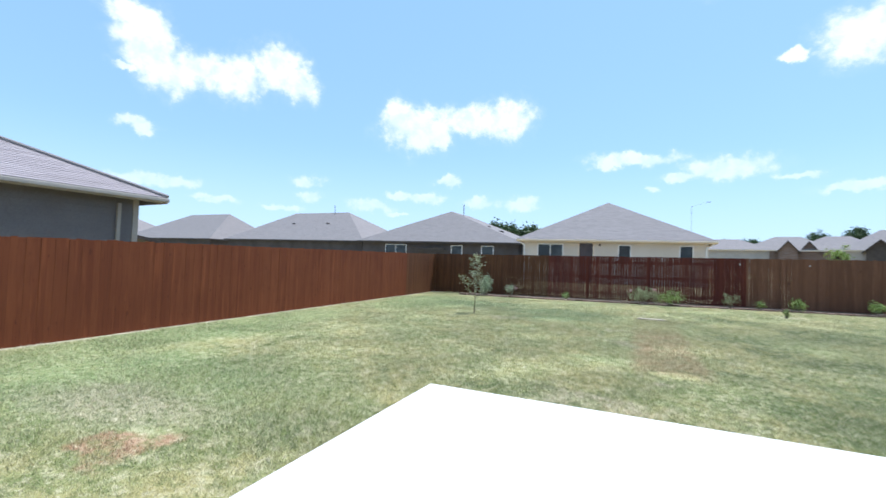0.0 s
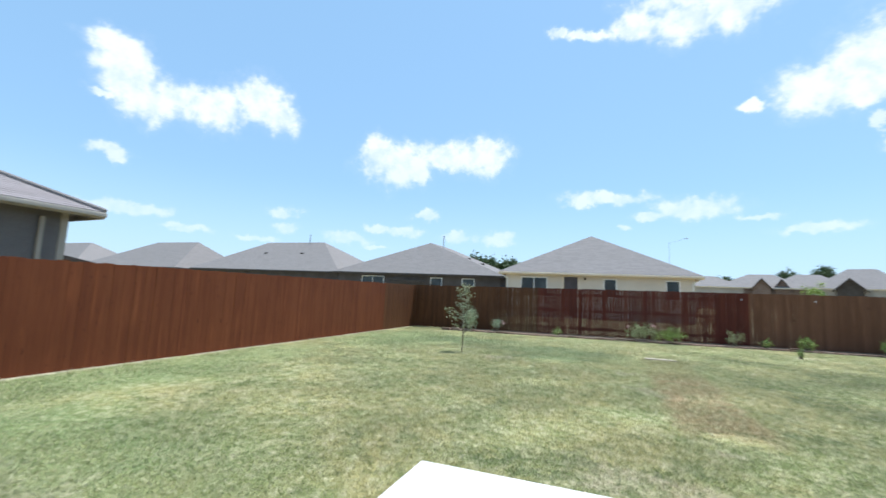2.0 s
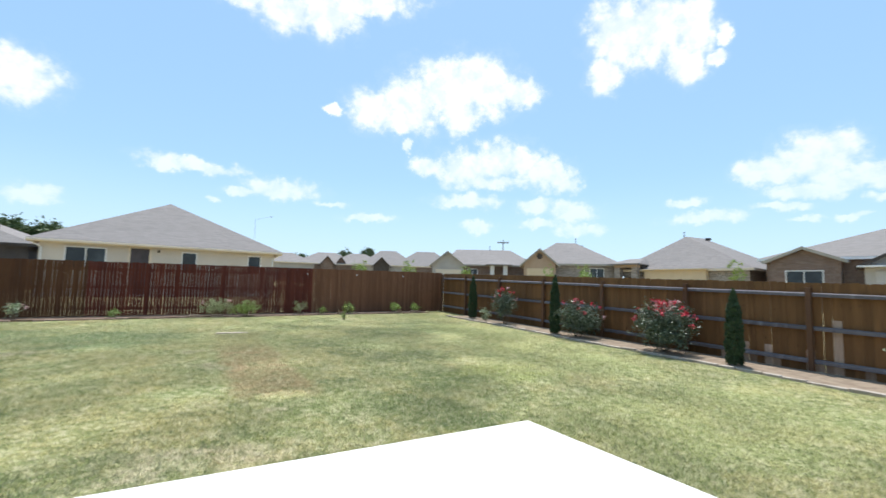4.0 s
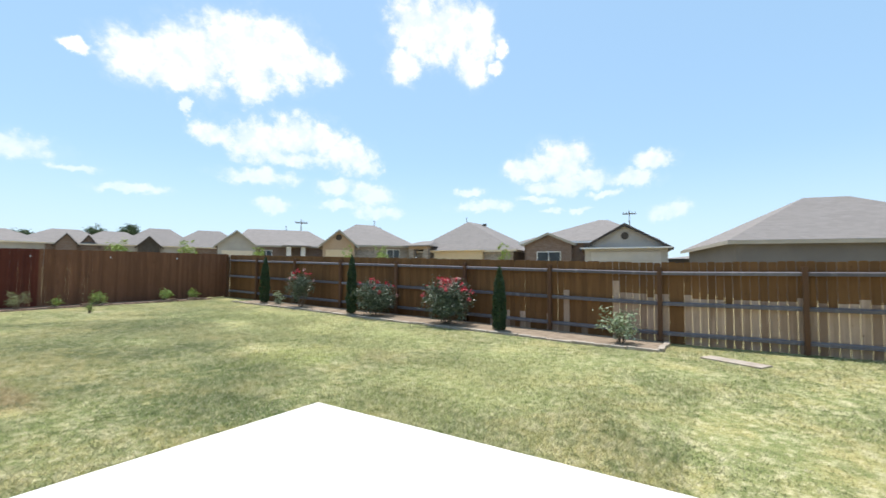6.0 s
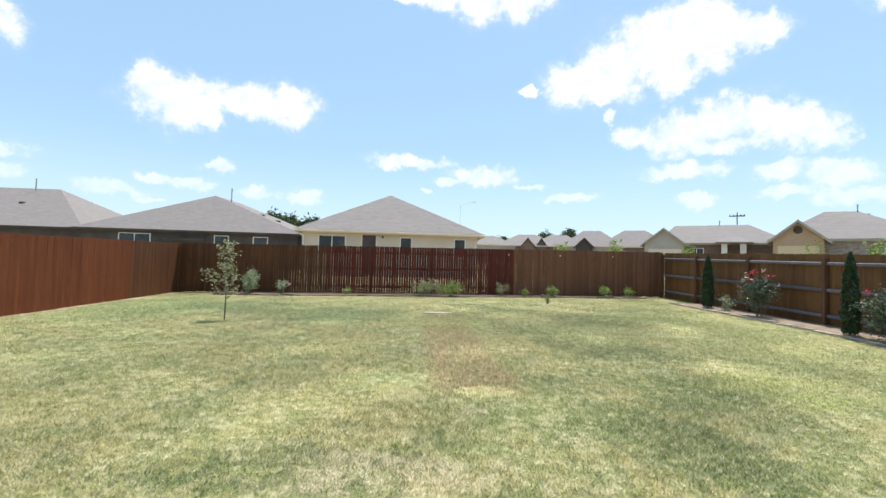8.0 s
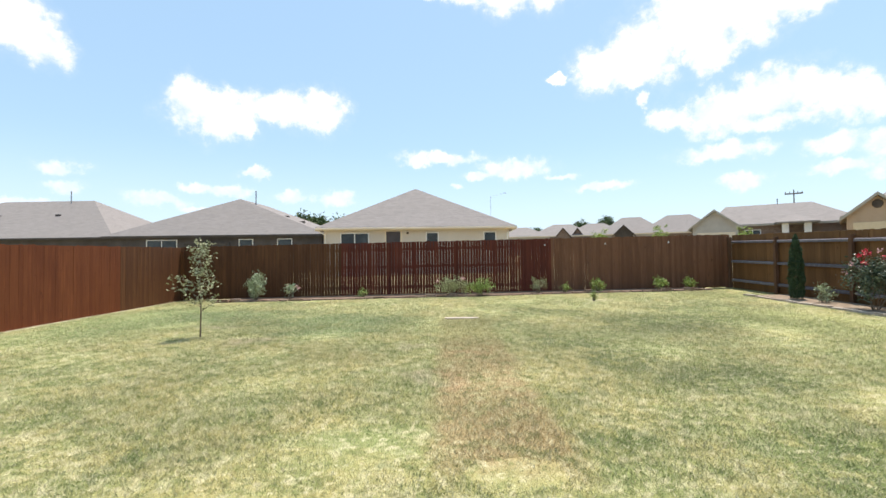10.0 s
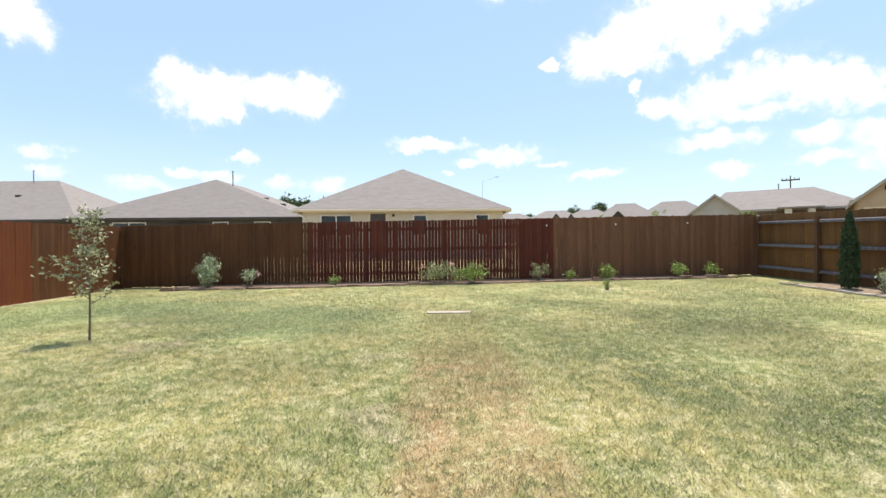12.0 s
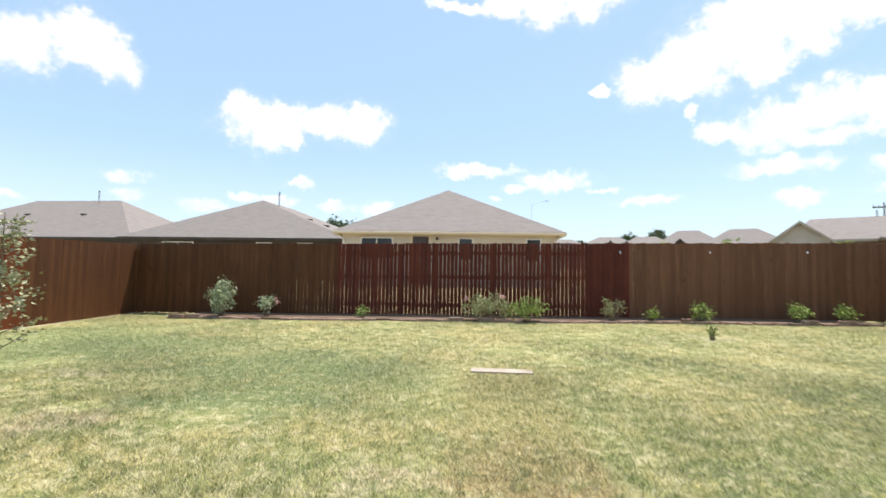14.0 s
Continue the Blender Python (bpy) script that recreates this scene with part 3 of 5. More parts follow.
# the fence behind the lawn: boards on this side, opened by shrinkage in its middle
BACK_Y = 15.4
back = thing("fence", 0, BACK_Y, 0, "brown and mahogany stained cedar picket fence with narrow gaps", "fence", "garden fences")
back_meshes = {k: with_paints(picket_mesh("picket_" + k, 1.83, w), q) for k, w, q in
               (("brown", 0.0955, BROWN_STAIN), ("brown_narrow", 0.09, BROWN_STAIN), ("mahogany", 0.0882, MAHOGANY), ("mahogany_wide", 0.0945, MAHOGANY),
                ("tan", 0.0955, TAN_STAIN), ("tan_narrow", 0.0885, TAN_STAIN))}
x = -6.47
while x < 12.58:
    if x < -2.4:
        kind = "brown" if x < -2.9 or rng.random() < 0.5 else "brown_narrow"
    elif x < -1.0:
        kind = "brown_narrow"
    elif x < 4.9:
        kind = "mahogany" if rng.random() < 0.9 else "mahogany_wide"
    elif x < 6.28:
        kind = rng.choice(("mahogany", "mahogany_wide", "mahogany_wide"))
    elif x < 8.2:
        kind = rng.choice(("tan_narrow", "tan", "tan"))
    else:
        kind = "tan" if rng.random() < 0.97 else "tan_narrow"
    z = ground_height(x, BACK_Y) + 0.02
    picket(back, back_meshes[kind], pose(x, rng.uniform(-0.001, 0.001), z + rng.uniform(-0.012, 0.012), 0, rng.uniform(-0.15, 0.15), rng.uniform(-0.4, 0.4)))
    x += 0.0972 + rng.uniform(-0.001, 0.001)
for z, label in ((0.25, ""), (0.95, ""), (1.55, "")):
    for i in range(8):
        x0, x1 = -6.5 + i * 2.38, -6.5 + (i + 1) * 2.38 - 0.01
        a, b = ground_height(x0, BACK_Y) + z, ground_height(x1, BACK_Y) + z
        part("rail", hull([(x0, 0.01, a), (x0, 0.05, a), (x0, 0.01, a + 0.09), (x0, 0.05, a + 0.09), (x1, 0.01, b), (x1, 0.05, b), (x1, 0.01, b + 0.09), (x1, 0.05, b + 0.09)]),
             MAHOGANY if -1.5 < x0 < 5.5 else BROWN_STAIN, back)
for i in range(9):
    px = -6.42 + i * 2.365
    part("post", boxed(px - (0.11 if i == 0 else 0.045), px + 0.045, 0.052, 0.142, ground_height(px, BACK_Y) - 0.1, ground_height(px, BACK_Y) + 1.74, 0.006), BROWN_STAIN, back)
part("corner_post", boxed(-6.485, -6.41, -0.085, -0.012, ground_height(-6.45, BACK_Y) - 0.1, ground_height(-6.45, BACK_Y) + 1.7, 0.006), BROWN_STAIN, back)
part("corner_post", boxed(12.45, 12.54, -0.105, -0.015, ground_height(12.5, BACK_Y) - 0.1, ground_height(12.5, BACK_Y) + 1.76, 0.006), POST_WOOD, back)
# small white blocks stand in for sky light coming through three knotholes
for hx in (6.1, 8.2, 10.4):
    part("hook", boxed(hx - 0.016, hx + 0.016, -0.035, -0.009, ground_height(hx, BACK_Y) + 1.6, ground_height(hx, BACK_Y) + 1.65, 0.006), WHITE_TRIM, back, "small white block painted as sky light through a knothole")
kick = boxed(-6.5, 12.6, 0.012, 0.03, -0.2, 0.02)
part("kickboard", kick, BROWN_STAIN, back)

# the fence on the sunlit side: close boards, rails on the neighbour's side
LEFT_X = -6.5
left = thing("fence", LEFT_X, 0, 0, "tall red-brown stained cedar privacy fence in full sun", "fence", "garden fences")
left_meshes = [with_paints(picket_mesh("picket_red", 1.8, 0.0962), RED_STAIN), with_paints(picket_mesh("picket_dull", 1.8, 0.0962), BROWN_STAIN)]


def left_top(y):
    return 1.575 + 0.255 * max(0.0, y + 1.0) / 16.4


y = -8.9
while y < 15.37:
    z0 = ground_height(LEFT_X, y) - 0.03
    dull = y > 12.55
    picket(left, left_meshes[dull], pose(rng.uniform(-0.001, 0.001), y, z0, rng.uniform(-0.12, 0.12), 0, 90 + rng.uniform(-0.3, 0.3))
           @ Matrix.Diagonal((1, 1, (left_top(y) + rng.uniform(-0.01, 0.01) - z0) / 1.8, 1)))
    y += 0.0972 + rng.uniform(-0.001, 0.001)
for z in (0.25, 0.95, 1.5):
    for i in range(10):
        y0, y1 = -8.9 + i * 2.42, -8.9 + (i + 1) * 2.42 - 0.01
        a, b = ground_height(LEFT_X, y0) + z, ground_height(LEFT_X, y1) + z
        part("rail", hull([(dx, yy, zz + dz) for dx in (-0.05, -0.012) for yy, zz in ((y0, a), (y1, b)) for dz in (0, 0.09)]), BROWN_STAIN, left)
for i in range(11):
    py = -8.8 + i * 2.4
    part("post", boxed(-0.145, -0.055, py - 0.045, py + 0.045, ground_height(LEFT_X, py) - 0.1, left_top(py) - 0.1, 0.006), BROWN_STAIN, left)

# the fence with rails and posts on this side
RIGHT_X = 12.55
right = thing("fence", RIGHT_X, 0, 0, "golden-brown cedar fence with grey rails, posts and worn board ends", "fence", "garden fences")


def right_top(y):
    return 1.6 + 0.46 * max(0.0, y + 1.5) / 16.9


right_meshes = [with_paints(picket_mesh("picket_golden", 1.8, 0.1455), OLIVE_STAIN)]
for h in (0.28, 0.5, 0.85, 1.02, 1.1, 1.36):
    right_meshes.append(with_paints(picket_mesh("picket_worn", 1.8, 0.1385, h), OLIVE_STAIN, BARE_CEDAR))
y = -8.9
while y < 15.35:
    z0 = ground_height(RIGHT_X, y) - 0.04
    worn = 0
    if y < -1.95:
        worn = rng.choice((4, 4, 4, 3, 4, 5))
    elif y < -1.72:
        worn = 0
    elif y < -0.7:
        worn = rng.choice((5, 4, 5, 4, 5, 4, 4))
    elif y < -0.5:
        worn = 6
    elif y < 0.75:
        worn = rng.choice((0, 4, 0, 5, 0, 1))
    elif y < 3.0:
        worn = rng.choice((0, 0, 0, 1, 2, 0, 1))
    picket(right, right_meshes[worn], pose(0.03 + rng.uniform(-0.003, 0.003), y, z0, rng.uniform(-0.3, 0.3), 0, 90 + rng.uniform(-1, 1))
           @ Matrix.Diagonal((1, 1, (right_top(y) + rng.uniform(-0.01, 0.01) - z0) / 1.8, 1)))
    y += 0.1455 + rng.uniform(-0.0015, 0.0015)
posts_y = [15.3, 13.25, 10.85, 8.4, 5.92, 3.42, 0.95, -1.53, -4.0, -6.5, -8.9]
for py in posts_y:
    part("post", boxed(-0.115, -0.025, py - 0.045, py + 0.045, ground_height(RIGHT_X, py) - 0.1, right_top(py) - 0.1, 0.006), POST_WOOD, right)
for drop in (0.2, 0.86, 1.5):
    for y1, y0 in zip(posts_y, posts_y[1:]):
        y0, y1 = y0 + 0.05, y1 - 0.05
        a, b = right_top(y0) - drop, right_top(y1) - drop
        section = ((0.02, 0.0), (-0.045, 0.0), (-0.068, -0.022), (-0.068, -0.08), (0.02, -0.08))
        part("rail", hull([(dx, yy, zz + dz) for dx, dz in section for yy, zz in ((y0, a), (y1, b))]), GREY_RAIL, right)


# ---- houses ----
def window(house, u0, u1, z0, z1, trim, y=0.0, split=0, pane=None):
    """A window set on the wall: four trim boards, a recessed pane, mullions."""
    w = new("window")
    w.parent = house
    w.matrix_basis = pose(u0, y, z0)
    wide, high, b = u1 - u0, z1 - z0, 0.07
    part("window_frame", boxed(0, wide, -0.05, 0.02, high - b, high, 0.008), trim, w)
    part("window_frame", boxed(0, b, -0.05, 0.02, b, high - b, 0.008), trim, w)
    part("window_frame", boxed(wide - b, wide, -0.05, 0.02, b, high - b, 0.008), trim, w)
    part("window_sill", boxed(-0.04, wide + 0.04, -0.08, 0.02, 0, b, 0.008), trim, w)
    cells = split + 1
    for i in range(cells):
        a, c = b + (wide - 2 * b) * i / cells, b + (wide - 2 * b) * (i + 1) / cells
        part("pane", boxed(a + (0.03 if i else 0), c - (0.03 if i < cells - 1 else 0), -0.02, -0.005, b, high - b), pane or GLASS, w)
        if i:
            part("mullion", boxed(a - 0.03, a + 0.03, -0.045, 0.01, b, high - b), trim, w)
    return w


def house(label, a, b, depth, base, eave, ridge_z, wall, trim, ridge, over=0.45, name="house", group="neighbouring houses"):
    """A hip-roofed house whose front runs from a to b; ridge: its two ends (along, back) from a."""
    wide = math.hypot(b[0] - a[0], b[1] - a[1])
    h = thing(name, a[0], a[1], base, label, "house", group, turn=math.degrees(math.atan2(b[1] - a[1], b[0] - a[0])))
    e, r, t = eave - base, ridge_z - base, 0.2
    part("wall", boxed(0, wide, 0, t, -0.6, e), wall, h)
    part("wall", boxed(0, wide, depth - t, depth, -0.6, e), wall, h)
    part("wall", boxed(0, t, t, depth - t, -0.6, e), wall, h)
    part("wall", boxed(wide - t, wide, t, depth - t, -0.6, e), wall, h)
    o = over
    (u0, v0), (u1, v1) = ridge
    corners = [(-o, -o), (wide + o, -o), (wide + o, depth + o), (-o, depth + o)]
    part("roof", hull([(p, q, e) for p, q in corners] + [(p, q, e + 0.03) for p, q in corners] + [(u0, v0, r), (u1, v1, r)]), SHINGLES, h)
    f = 0.025
    part("fascia", boxed(-o - f, wide + o + f, -o - f, -o, e - 0.17, e + 0.012), trim, h)
    part("fascia", boxed(-o - f, -o, -o, depth + o, e - 0.17, e + 0.012), trim, h)
    part("fascia", boxed(wide + o, wide + o + f, -o, depth + o, e - 0.17, e + 0.012), trim, h)
    part("soffit", boxed(-o, wide + o, -o, -0.003, e - 0.02, e - 0.004), trim, h)
    return h


def roof_vent(h, u, v, z):
    part("roof_vent", boxed(u - 0.22, u + 0.22, v - 0.16, v + 0.16, z - 0.1, z + 0.14, 0.03), DARK_TRIM, h)


def vent_pipe(h, u, v, z, high, r=0.05):
    bm = bmesh.new()
    rod(bm, (u, v, z - 0.2), (u, v, z + high), r, r, 10)
    rod(bm, (u, v, z + high), (u, v, z + high + 0.08), r * 1.6, r * 1.3, 10)
    part("vent_pipe", bm, METAL, h)


# the cream house straight behind
hc = house("low cream house with a brown hip roof behind the fence", (-5.4, 29.4), (7.03, 29.4), 17, 0.55, 3.49, 7.05, CREAM, CREAM_TRIM,
           ((5.83, 5.8), (5.83, 11.2)))
window(hc, 1.12, 3.05, 1.3, 2.63, WHITE_TRIM, split=1)
window(hc, 6.85, 7.72, 1.3, 2.63, WHITE_TRIM)
window(hc, 10.72, 11.58, 1.3, 2.63, WHITE_TRIM)
door = part("back_door", boxed(4.2, 5.15, -0.04, 0.02, -0.1, 2.68, 0.01), DARK_DOOR, hc, "dark glazed back door")
part("door_frame", boxed(4.1, 4.2, -0.06, 0.01, -0.1, 2.76), CREAM_TRIM, door)
part("door_frame", boxed(5.15, 5.25, -0.06, 0.01, -0.1, 2.76), CREAM_TRIM, door)
part("wall_lamp", boxed(5.56, 5.7, -0.16, 0.0, 2.5, 2.66, 0.03), DARK_TRIM, hc)

for du, way in ((0.12, -1), (12.31, 1)):
    pipe = bmesh.new()
    rod(pipe, (du + way * 0.4, -0.4, 2.82), (du + way * 0.3, -0.16, 2.66), 0.04, 0.04, 8)
    rod(pipe, (du + way * 0.3, -0.16, 2.66), (du, -0.05, 2.5), 0.04, 0.04, 8)
    rod(pipe, (du, -0.05, 2.5), (du, -0.05, -0.1), 0.04, 0.04, 8)
    part("downspout", pipe, WHITE_TRIM, hc, "white bent downspout")
part("gutter", boxed(-0.45, 12.88, -0.59, -0.478, 2.8, 2.92, 0.03), CREAM_TRIM, hc)

# the dark house to its left
hd = house("dark grey single-storey house with a broad hip roof", (-25.0, 36.4), (-7.35, 36.0), 15, 0.45, 3.5, 7.25, SLATE, DARK_TRIM,
           ((8.4, 5.0), (8.6, 10.5)))
for u0, u1, s in ((3.0, 5.6, 1), (10.75, 11.95, 0), (13.95, 15.2, 0)):
    window(hd, u0, u1, 1.3, 2.75, WHITE_TRIM, split=s)
part("patio_beam", boxed(6.5, 10.2, -0.6, -0.4, 2.2, 2.4), DARK_TRIM, hd)
vent_pipe(hd, 9.9, 5.0, 5.6, 1.85)
roof_vent(hd, 13.2, 4.0, 4.9)
roof_vent(hd, 14.6, 4.2, 4.4)

# two further along, and one between
he = house("grey-roofed house beyond the side fence", (-49.0, 39.2), (-26.3, 38.2), 13, 0.5, 3.55, 7.75, SLATE, DARK_TRIM, ((6.0, 6.3), (15.6, 6.3)))
vent_pipe(he, 13.6, 5.8, 6.9, 1.2)
for u in (8.6, 10.4, 12.2, 14.6):
    roof_vent(he, u, 7.2, 7.05)
roof_vent(he, 14.6, 3.4, 5.4)
roof_vent(he, 8.6, 3.4, 5.4)
hf = house("grey-roofed house beyond the side fence", (-77.0, 42.0), (-54.5, 40.6), 13, 0.6, 3.6, 8.0, SLATE, DARK_TRIM, ((8.5, 6.0), (18.5, 6.0)))
for u in (11.6, 13.4, 15.2):
    roof_vent(hf, u, 6.9, 7.3)
hh = house("grey-roofed house far along the side fence", (-112.0, 46.0), (-82.0, 43.5), 13, 0.8, 3.8, 8.3, SLATE, DARK_TRIM, ((8.0, 6.0), (22.0, 6.0)))
hg = house("far grey-roofed house behind the others", (-38.0, 58.0), (-24.0, 57.0), 12, 1.2, 4.2, 7.8, SLATE, DARK_TRIM, ((5.5, 6.0), (8.5, 6.0)))

# across the street, fronts towards the yard
def gable(h, u0, u1, y0, y1, eave, peak, wall, trim, vent=True, drop=0.6):
    """A front gable wing: walls, gabled roof with rakes, round vent."""
    w = new("gable_wing")
    w.parent = h
    m = (u0 + u1) / 2
    part("gable_wall", hull([(u0, y0, -drop), (u1, y0, -drop), (u0, y1, -drop), (u1, y1, -drop), (u0, y0, eave), (u1, y0, eave), (u0, y1, eave), (u1, y1, eave),
                             (m, y0, peak - 0.1), (m, y1, peak - 0.1)]), wall, w)
    o, t = 0.4, 0.12
    slope = (peak - eave) / (m - u0)
    for s, ue in ((1, u0), (-1, u1)):
        e = ue - s * o
        ez = eave - o * slope
        part("gable_roof", hull([(e, y0 - o, ez), (m, y0 - o, peak), (e, y1, ez), (m, y1, peak), (e, y0 - o, ez + t), (m, y0 - o, peak + t), (e, y1, ez + t), (m, y1, peak + t)]), SHINGLES, w)
        part("rake", hull([(e, y0 - o - 0.04, ez - 0.1), (m, y0 - o - 0.04, peak - 0.1), (e, y0 - o - 0.04, ez + t), (m, y0 - o - 0.04, peak + t),
                           (e, y0 - o - 0.005, ez - 0.1), (m, y0 - o - 0.005, peak - 0.1), (e, y0 - o - 0.005, ez + t), (m, y0 - o - 0.005, peak + t)]), trim, w)
    if vent:
        bm = bmesh.new()
        bmesh.ops.create_cone(bm, cap_ends=True, segments=20, radius1=0.3, radius2=0.27, depth=0.08,
                              matrix=Matrix.Translation((m, y0 - 0.03, eave + (peak - eave) * 0.5)) @ pose(0, 0, 0, 90))
        part("gable_vent", bm, DARK_TRIM, w)
    return w


def garage(h, u0, u1, z1, paint, y=0.0, z0=-0.2):
    g = new("garage_door")
    g.parent = h
    n = 4
    for i in range(n):
        a, b = z0 + (z1 - z0) * i / n, z0 + (z1 - z0) * (i + 1) / n
        part("panel", boxed(u0, u1, y - 0.05, y - 0.01, a + 0.012, b - 0.012, 0.01), paint, g)
    return g


def porch(h, u0, u1, y0, eave, stone, door_u):
    """An entrance porch: two stone piers, a flat roof with deep eaves, a dark door behind."""
    q = new("porch")
    q.parent = h
    for u in (u0 + 0.25, u1 - 0.25):
        part("pier", boxed(u - 0.28, u + 0.28, y0, y0 + 0.56, -0.6, eave - 0.25, 0.02), stone, q)
    part("porch_beam", boxed(u0 - 0.05, u1 + 0.05, y0 - 0.03, y0 + 0.6, eave - 0.25, eave), GABLE_TAN, q)
    part("porch_roof", hull([(u0 - 0.5, y0 - 0.5, eave), (u1 + 0.5, y0 - 0.5, eave), (u0 - 0.1, 0.9, eave), (u1 + 0.5, 0.9, eave),
                             (u0 - 0.5, y0 - 0.5, eave + 0.12), (u1 + 0.5, y0 - 0.5, eave + 0.12), (u0 + 0.5, 0.8, eave + 0.7), (u1 - 0.2, 0.8, eave + 0.7)]), SHINGLES, q)
    part("front_door", boxed(door_u, door_u + 1.0, -0.06, 0.01, -0.3, 2.4, 0.01), DARK_DOOR, q)
    part("porch_wall", boxed(u0, u1, -0.2, -0.012, 2.45, eave - 0.01), stone, q)
    return q


r2 = house("tan house with a stone porch and grey hip roof", (39.0, 25.0), (40.4, 14.5), 13, 0.55, 3.6, 7.15, LEDGESTONE, CREAM_TRIM, ((3.8, 5.0), (4.4, 7.6)))
porch(r2, -0.3, 1.9, -1.2, 3.5, LEDGESTONE, 0.5)
part("garage_wall", boxed(2.3, 7.6, -0.5, -0.01, -0.6, 3.0), BEIGE, r2, "beige garage front")
part("garage_eave", boxed(2.1, 7.8, -0.95, -0.01, 3.0, 3.08), CREAM_TRIM, r2)
roof_vent(r2, 5.2, 6.6, 6.35)
vent_pipe(r2, 3.0, 6.5, 6.2, 1.0)
r3 = house("house with a tan garage gable and round vent", (32.2, 31.8), (38.9, 25.6), 13, 0.9, 4.15, 7.0, LEDGESTONE, TAUPE_TRIM, ((3.4, 6.0), (5.6, 6.6)))
gable(r3, -0.1, 3.0, -1.4, 4.5, 3.25, 4.6, GABLE_TAN, TAUPE_TRIM)
garage(r3, 0.2, 2.7, 2.7, BEIGE, -1.4)
window(r3, 6.4, 7.8, 1.6, 2.9, WHITE_TRIM, split=1)
for u in (3.6, 4.4, 5.4, 6.2):
    roof_vent(r3, u, 7.0, 5.75)
vent_pipe(r3, 5.6, 6.6, 5.9, 0.7)
r4 = house("pale house with white porch columns across the street", (30.0, 44.6), (39.2, 38.1), 13, 1.1, 4.4, 6.85, BRICK, TAUPE_TRIM, ((1.2, 6.0), (8.6, 6.0)))
gable(r4, -1.4, 2.4, -1.6, 5.0, 3.2, 4.75, GABLE_GREY, TAUPE_TRIM, vent=False)
garage(r4, -1.0, 2.2, 2.6, CREAM_TRIM, -1.6)
window(r4, 2.9, 4.2, 1.5, 2.8, WHITE_TRIM, split=1)
for u in (6.0, 7.6):
    part("column", boxed(u - 0.25, u + 0.25, -1.4, -0.9, -0.6, 3.2, 0.02), WHITE_TRIM, r4)
part("porch_roof", hull([(5.2, -1.9, 3.2), (8.4, -1.9, 3.2), (5.2, 3, 3.2), (8.4, 3, 3.2), (5.2, -1.9, 3.34), (8.4, -1.9, 3.34), (6.8, 2.5, 4.4), (6.8, 3, 4.4)]), SHINGLES, r4)
vent_pipe(r4, 5.8, 6.0, 5.6, 0.6)
r1 = house("brick house with a wide grey garage gable across the street", (39.6, 13.0), (41.5, 2.4), 12, 0.4, 4.2, 6.75, BRICK, WHITE_TRIM, ((6.2, 6.0), (7.0, 6.4)))
gable(r1, 0.4, 4.3, -0.9, 4.5, 3.6, 4.45, BRICK, TAUPE_TRIM, vent=False)
window(r1, 1.3, 3.4, 1.7, 2.9, WHITE_TRIM, -0.9, split=1)
gable(r1, 5.5, 11.7, -1.8, 4.5, 3.15, 4.95, GABLE_GREY, DARK_TRIM)
part("shade_eave", boxed(5.2, 12.0, -2.4, -1.81, 3.0, 3.1), WHITE_TRIM, r1)
garage(r1, 6.0, 11.2, 2.75, OFFWHITE, -1.8)


def far_house(a, b, depth, base, eave, ridge_z, wall, label, wing=None):
    wide = math.hypot(b[0] - a[0], b[1] - a[1])
    h = house(label, a, b, depth, base, eave, ridge_z, wall, CREAM_TRIM, ((wide * 0.35, depth * 0.5), (wide * 0.65, depth * 0.5)), group="far houses")
    if wing:
        gable(h, wing[0], wing[1], -1.2, 4, eave - base - 0.1, eave - base + 1.3, wing[2], DARK_TRIM, vent=False)
    return h


def far_row(x, y, wide, ridge_z, wall, label, wing=None):
    """A house far off whose front looks back towards the yard."""
    away = math.atan2(y + 2, x - 2)
    ux, uy = math.sin(away) * wide / 2, -math.cos(away) * wide / 2
    return far_house((x - ux, y - uy), (x + ux, y + uy), 10, 2.0, 5.3, ridge_z, wall, label, wing)


far_row(16.5, 79.0, 11.0, 7.3, GABLE_GREY, "far pale house with a low roof")
far_row(24.0, 77.5, 11.0, 7.7, BRICK, "far brick house with a grey roof", (4.5, 6.8, BRICK))
far_row(29.8, 77.0, 10.0, 7.8, BRICK, "far brown house with a grey roof", (1.0, 3.0, BRICK))
far_row(34.0, 72.0, 10.0, 8.4, GABLE_GREY, "far dark house with a small gable", (2.4, 5.2, DARK_TRIM))
far_row(40.5, 69.5, 11.5, 8.5, BRICK, "far dark house with a broad roof")
far_row(46.5, 64.5, 11.5, 8.4, SLATE, "far dark house with a broad roof")
far_row(9.5, 86.0, 11.0, 7.4, GABLE_GREY, "far pale house with a low roof")

hr = house("grey-sided house with a low hip roof next door", (28.6, -3.1), (31.9, -14.8), 10, 0.0, 3.05, 5.9, TAUPE, TAUPE_TRIM, ((5.0, 5.0), (7.2, 5.0)))
house("far low house with a flat-pitched roof", (50.0, 2.2), (50.8, -6.0), 8, 0.6, 2.85, 3.4, SLATE, DARK_TRIM, ((3.0, 4.0), (5.0, 4.0)), group="far houses")

